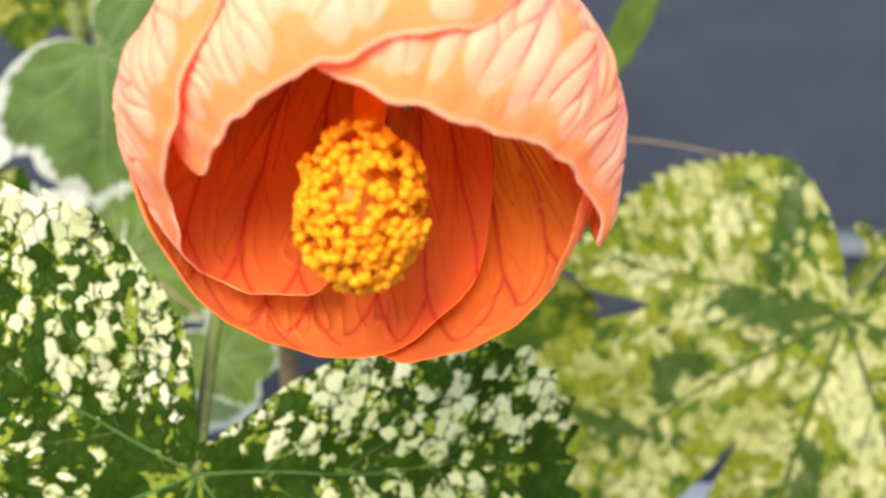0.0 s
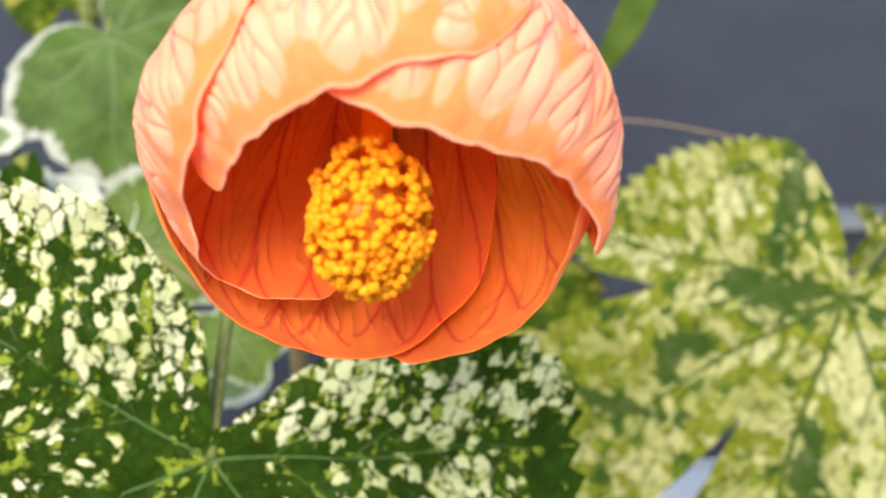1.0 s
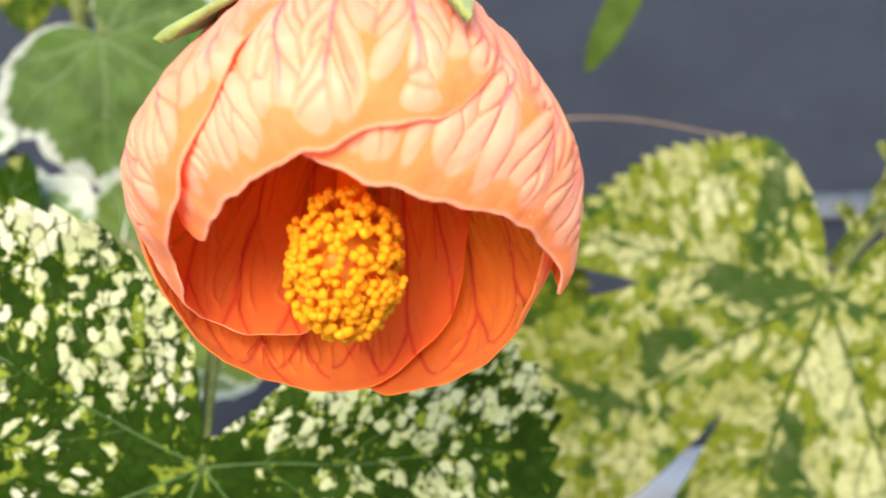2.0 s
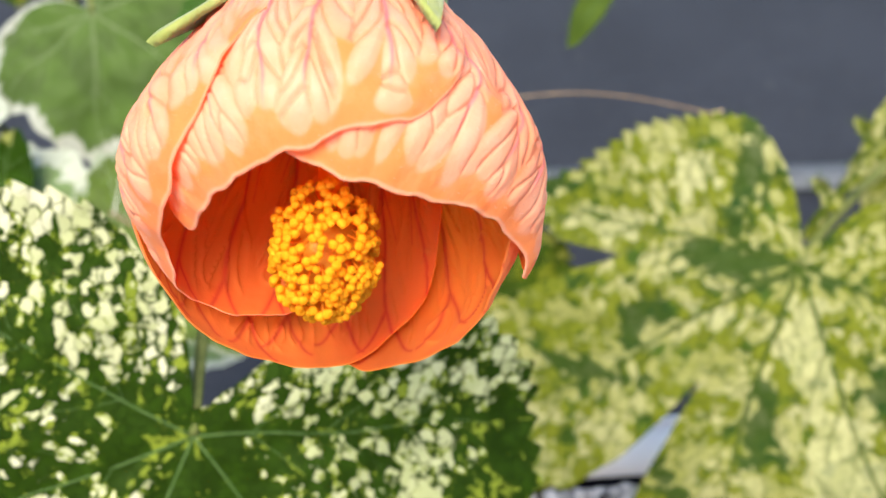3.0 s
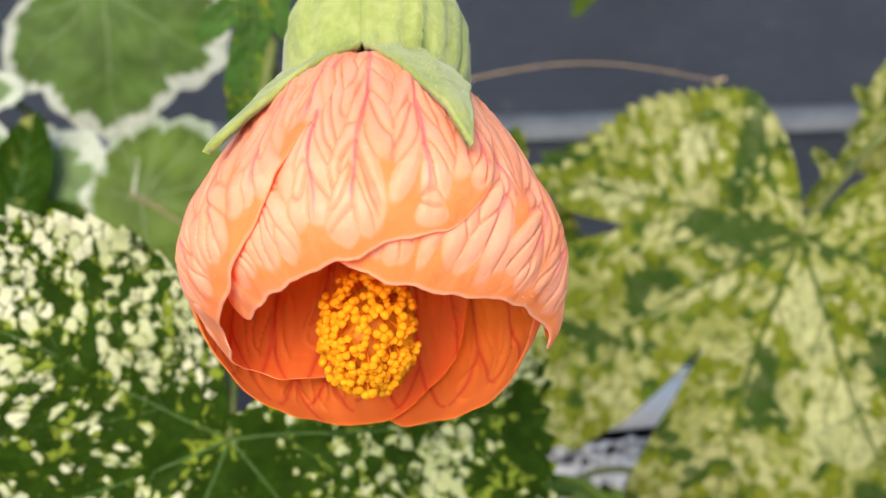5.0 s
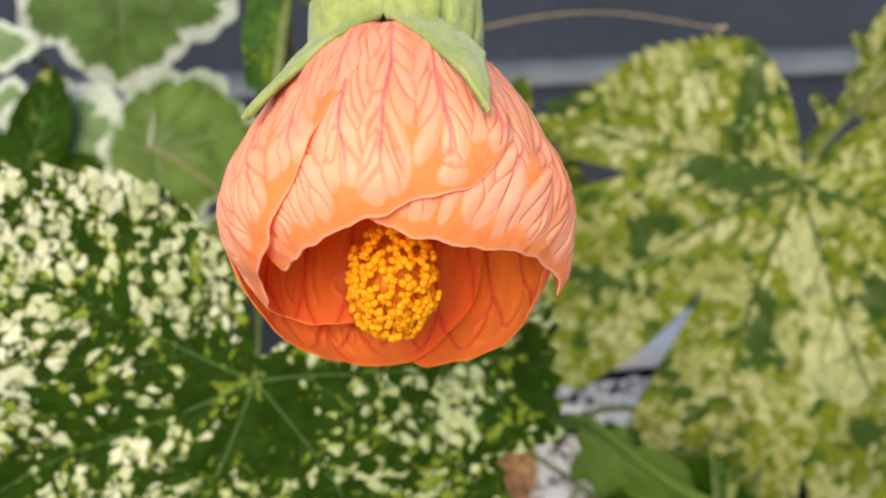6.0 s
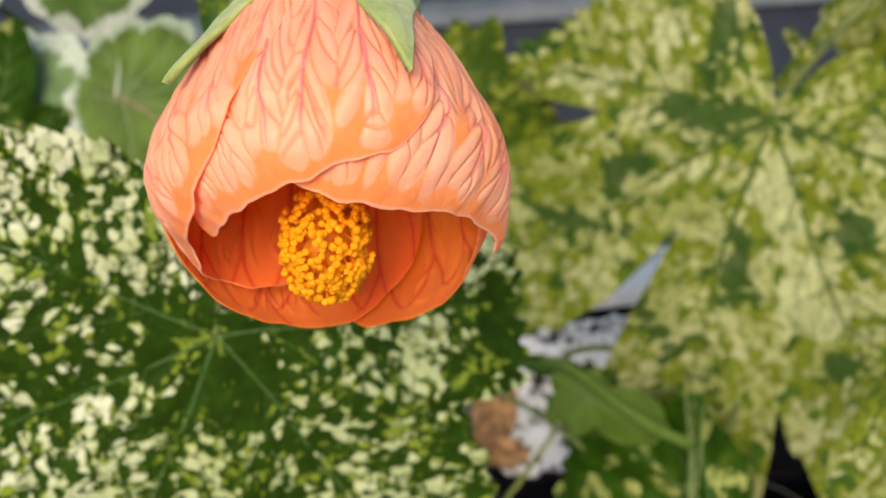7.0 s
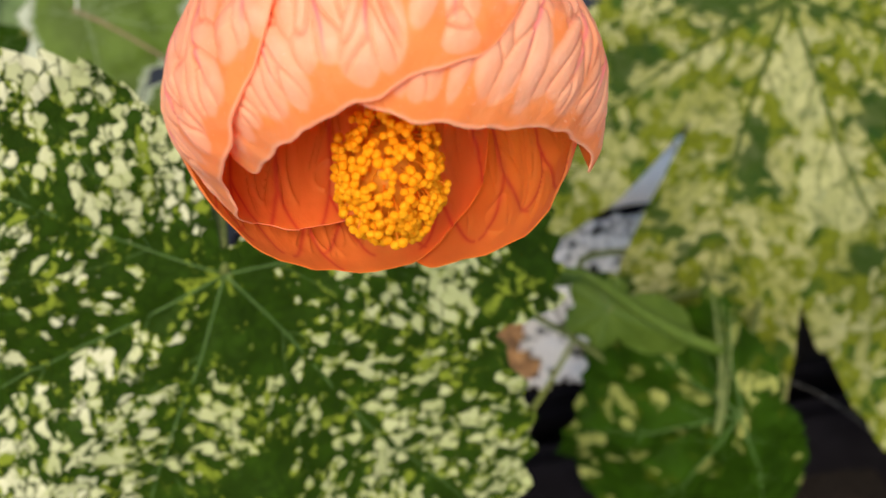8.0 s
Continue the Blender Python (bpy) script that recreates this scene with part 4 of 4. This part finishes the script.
fuzz = bmesh.new()
for ob in [o for o in flower.children if o.name.startswith("petal")]:
    polys = ob.data.polygons
    for k in range(1100):
        p = polys[down.randrange(75000)]
        root, way = p.center.copy(), p.normal.copy()
        if way.xy.dot(root.xy) < 0:
            continue
        tip = root + (way + Vector((down.uniform(-1, 1), down.uniform(-1, 1), down.uniform(-1, 1))) * 0.6).normalized() * down.uniform(0.0002, 0.0006)
        across = way.orthogonal().normalized() * 0.000016
        fuzz.faces.new([fuzz.verts.new(v) for v in (root - across, root + across, tip)])
tagged(part("fuzz", fuzz, plain("petal_down", (0.85, 0.62, 0.48), (0.90, 0.72, 0.58), 300.0, 0.7, 0.0, 0.5), flower, "fine pale petal hairs"), kind="stuff")

pedicel = bezier((0, 0, -0.049), (0, 0.004, -0.07), (-0.01, 0.03, -0.10), (-0.0335, 0.062, -0.138), 20)
part("pedicel", tube(bmesh.new(), pedicel, 0.0022, 0.0014, 10), STEM_GREEN, flower, "green flower stalk")

# stamens: a column that ends in a head of anthers
part("stamen_column", tube(bmesh.new(), bezier((0, 0, -0.034), (0, 0.001, -0.02), (-0.0002, 0.0005, -0.003), (-0.0006, -0.0012, 0.0110), 16), 0.0023, 0.0015, 14), FILAMENT, flower, "orange stamen column")


# filler core added so gaps between the anthers show orange instead of dark
bm = bmesh.new()
made = bmesh.ops.create_icosphere(bm, subdivisions=3, radius=0.0046)["verts"]
for v in made:
    v.co = Vector((v.co.x * 0.95, v.co.y * 1.1, v.co.z * 1.25)) * (1 + 0.12 * noise.noise(v.co * 900)) + Vector((-0.0006, -0.0016, 0.0112))
part("column_filler", bm, FILAMENT, flower, "swollen orange column end, added to brighten gaps between anthers")


def anther_mesh(seed):
    bm = bmesh.new()
    rnd = random.Random(seed)
    for side_at in (-1, 1):
        made = bmesh.ops.create_icosphere(bm, subdivisions=2, radius=0.00052)["verts"]
        for v in made:
            v.co.x *= 1.15
            v.co.z += -7.0e2 * v.co.x * v.co.x * 0.5
            v.co *= 1 + 0.12 * noise.noise(v.co * 2600 + Vector((seed, side_at, 0)))
        bmesh.ops.translate(bm, verts=made, vec=(side_at * 0.00045, rnd.uniform(-1, 1) * 0.0001, -abs(side_at) * 0.0001))
    me = bpy.data.meshes.new("anther")
    bm.to_mesh(me)
    bm.free()
    for p in me.polygons:
        p.use_smooth = True
    me.materials.append(ANTHER)
    return me


kinds = [anther_mesh(s) for s in range(4)]
rnd = random.Random(7)
threads = bmesh.new()
HEAD = Vector((-0.0006, -0.0013, 0.0118))
N_ANTHERS = 240
for k in range(N_ANTHERS):
    zz = 1 - 1.72 * (k + 0.5) / N_ANTHERS
    ring = math.sqrt(max(0.0, 1 - zz * zz))
    turn = k * 2.399963 + rnd.uniform(-0.25, 0.25)
    d = Vector((ring * math.cos(turn), ring * math.sin(turn), zz))
    far = rnd.uniform(0.84, 1.06)
    p = HEAD + Vector((d.x * 0.0064 * far, d.y * 0.0079 * far, d.z * 0.0080 * far))
    m = d.to_track_quat('Z', 'Y').to_matrix().to_4x4() @ Matrix.Rotation(rnd.uniform(0, 6.28), 4, 'Z') @ Matrix.Rotation(rnd.uniform(-0.5, 0.5), 4, 'X')
    share("anther", kinds[k % 4], flower, Matrix.Translation(p) @ m @ Matrix.Scale(rnd.uniform(0.88, 1.18), 4))
    root = HEAD + Vector((d.x * 0.0012, d.y * 0.0012, -0.004 + d.z * 0.003))
    tube(threads, [root, root.lerp(p, 0.5) + Vector((rnd.uniform(-1, 1), rnd.uniform(-1, 1), rnd.uniform(-1, 1))) * 0.0004, p], 0.00016, 0.00012, 5, 1.0, False)
tagged(part("filament", threads, FILAMENT, flower, "thin orange filaments"), kind="stuff")


# ---- pots, soil and litter ----
def square_pot(at, turn, size, height):
    pot = tagged(new("plant_pot"), "square black plastic nursery pot", "plant pot")
    pot.matrix_basis = Matrix.Translation(at) @ Matrix.Rotation(radians(turn), 4, 'Z')

    def ring(bm, half, z, round_r=0.008, n=5):
        out = []
        for cx, cy, a0 in ((1, 1, 0), (-1, 1, 90), (-1, -1, 180), (1, -1, 270)):
            for i in range(n):
                a = radians(a0 + 90 * i / (n - 1))
                out.append(bm.verts.new((cx * (half - round_r) + round_r * math.cos(a), cy * (half - round_r) + round_r * math.sin(a), z)))
        return out

    def skin(bm, rings):
        for a, b in zip(rings, rings[1:]):
            for k in range(len(a)):
                bm.faces.new((a[k], a[(k + 1) % len(a)], b[(k + 1) % len(a)], b[k]))

    h = size / 2
    bm = bmesh.new()
    rings = [ring(bm, h * 0.74, 0.0), ring(bm, h * 0.93, height - 0.014), ring(bm, h * 0.93, height - 0.012), ring(bm, h * 0.915, height - 0.012), ring(bm, h * 0.72, 0.002)]
    bm.faces.new(rings[0][::-1])
    skin(bm, rings)
    bm.faces.new(rings[-1])
    part("pot_body", bm, BLACK_PLASTIC, pot)
    bm = bmesh.new()
    rings = [ring(bm, h * 0.945, height - 0.014), ring(bm, h * 0.99, height - 0.013), ring(bm, h, height - 0.002), ring(bm, h * 0.99, height), ring(bm, h * 0.965, height), ring(bm, h * 0.95, height - 0.003), ring(bm, h * 0.925, height - 0.013)]
    skin(bm, rings + rings[:1])
    part("pot_rim", bm, BLACK_PLASTIC, pot)
    return pot


def soil_fill(at, turn, size, seed, share_white):
    m = Matrix.Translation(at) @ Matrix.Rotation(radians(turn), 4, 'Z')
    h = size / 2 * 0.91
    bm = bmesh.new()
    grid(bm, 60, 60, lambda i, j: Vector(((i / 30 - 1) * h, (j / 30 - 1) * h, 0.0022 * noise.noise((i * 0.21, j * 0.21, seed)) + 0.0012 * noise.noise((i * 0.7, j * 0.7, seed)))))
    s = tagged(part("potting_soil", bm, SOIL), "dark potting soil strewn with white perlite", "soil", kind="stuff")
    s.matrix_basis = m
    r = random.Random(seed)
    bm = bmesh.new()
    for k in range(share_white):
        made = bmesh.ops.create_icosphere(bm, subdivisions=1, radius=r.uniform(0.0008, 0.0027))["verts"]
        off = Vector((r.uniform(-h, h) * 0.97, r.uniform(-h, h) * 0.97, 0.0012 + r.uniform(0, 0.001)))
        squash = Vector((r.uniform(0.8, 1.3), r.uniform(0.8, 1.3), r.uniform(0.6, 0.9)))
        for v in made:
            v.co = Vector((v.co.x * squash.x, v.co.y * squash.y, v.co.z * squash.z)) * (1 + 0.3 * noise.noise(v.co * 900 + off * 50)) + off
    if not share_white:
        bm.free()
        return
    p = tagged(part("perlite_grains", bm, PERLITE), "white perlite grains scattered over the soil", "perlite", kind="stuff")
    for poly in p.data.polygons:
        poly.use_smooth = False
    p.matrix_basis = m
    bm = bmesh.new()
    for k in range(share_white // 8):
        made = bmesh.ops.create_icosphere(bm, subdivisions=1, radius=r.uniform(0.0006, 0.0020))["verts"]
        off = Vector((r.uniform(-h, h) * 0.97, r.uniform(-h, h) * 0.97, 0.0028 + r.uniform(0, 0.001)))
        squash = Vector((r.uniform(0.6, 1.6), r.uniform(0.6, 1.6), r.uniform(0.4, 0.8)))
        for v in made:
            v.co = Vector((v.co.x * squash.x, v.co.y * squash.y, v.co.z * squash.z)) * (1 + 0.3 * noise.noise(v.co * 900 + off * 50)) + off
    tagged(part("bark_bits", bm, SOIL), "small dark bark bits among the perlite", "bark", kind="stuff").matrix_basis = m


for x, y, turn, high, deep, seed, white in ((0.078, 0.199, 4, 0.100, 0.005, 3, 2000), (0.180, 0.196, 3, 0.100, 0.020, 5, 0), (-0.035, 0.215, 2, 0.100, 0.010, 4, 60),
                                            (0.172, 0.094, 3, 0.090, 0.060, 6, 0), (0.072, 0.098, 4, 0.070, 0.045, 8, 20)):
    square_pot((x, y, 0.0), turn, 0.092, high)
    soil_fill((x, y, high - deep), turn, 0.092, seed, white)

# a dry tendril that hangs in the air from the side stem's leaf
straw = tagged(new("dry_tendril"), "thin dry straw-coloured tendril", "tendril")
part("strand", tube(bmesh.new(), [Vector((0.012 + 0.118 * i / 24, 0.300 + 0.004 * math.sin(i / 24 * 3.14), 0.264 + 0.0075 * math.sin(i / 24 * 3.0) ** 1.3 - 0.002 * (i / 24))) for i in range(25)], 0.0006, 0.0004, 7), TENDRIL, straw)
part("knot", tube(bmesh.new(), [Vector((0.128, 0.300, 0.2625)), Vector((0.1305, 0.299, 0.264)), Vector((0.132, 0.298, 0.2655))], 0.001, 0.0005, 7), DRY, straw)

# litter on the soil
def scrap(name, at, size, turn, material, label, category, curl):
    bm = bmesh.new()
    def place(i, j):
        x, y = i / 12 - 0.5, j / 12 - 0.5
        wide = math.cos(x * 2.4) * (1 + 0.18 * noise.noise((x * 7 + curl, y * 7, 1.0)))
        return Vector((x * size, y * size * 0.62 * wide, curl * size * (x * x * 2.2 + y * y) + 0.12 * size * noise.noise((x * 5, y * 5, curl * 9))))
    grid(bm, 12, 12, place)
    made = bmesh.ops.duplicate(bm, geom=bm.faces[:])["geom"]
    bmesh.ops.translate(bm, verts=[g for g in made if isinstance(g, bmesh.types.BMVert)], vec=(0, 0, -0.0003))
    ob = tagged(part(name, bm, material), label, category)
    ob.matrix_basis = Matrix.Translation(at) @ Matrix.Rotation(radians(turn), 4, 'Z') @ Matrix.Rotation(radians(14), 4, 'X')


PINK = plain("pink_petal", (0.55, 0.16, 0.20), (0.70, 0.30, 0.32), 300.0, 0.6)
scrap("dead_leaf", (0.036, 0.181, 0.1045), 0.036, 70, BROWN_LEAF, "curled brown dead leaf lying on the soil", "dead leaf", 0.2)
scrap("dead_leaf", (0.040, 0.163, 0.1030), 0.024, -20, BROWN_LEAF, "curled brown dead leaf lying on the soil", "dead leaf", 0.5)
scrap("fallen_petal", (0.046, 0.196, 0.1000), 0.007, 30, PINK, "small faded pink petal scrap on the soil", "petal", 0.5)


def twig(a, b, r, sag, material, label):
    p0, p1 = Vector(a), Vector(b)
    pts = [p0.lerp(p1, i / 12) + Vector((0, 0, sag * math.sin(math.pi * i / 12) + 0.0006 * noise.noise((i * 0.6, r * 9000, 0)))) for i in range(13)]
    return tagged(part("twig", tube(bmesh.new(), pts, r, r * 0.7, 7), material), label, "twig")


twig((0.058, 0.206, 0.0985), (0.074, 0.162, 0.0985), 0.0007, 0.002, STEM_BROWN, "thin dark twig lying on the soil")
twig((0.064, 0.206, 0.0985), (0.080, 0.164, 0.0985), 0.0006, 0.002, STEM_BROWN, "thin dark twig lying on the soil")
twig((0.142, 0.150, 0.1000), (0.186, 0.117, 0.0920), 0.0004, 0.008, STRAND_GREY, "thin grey strand hanging between the pots")
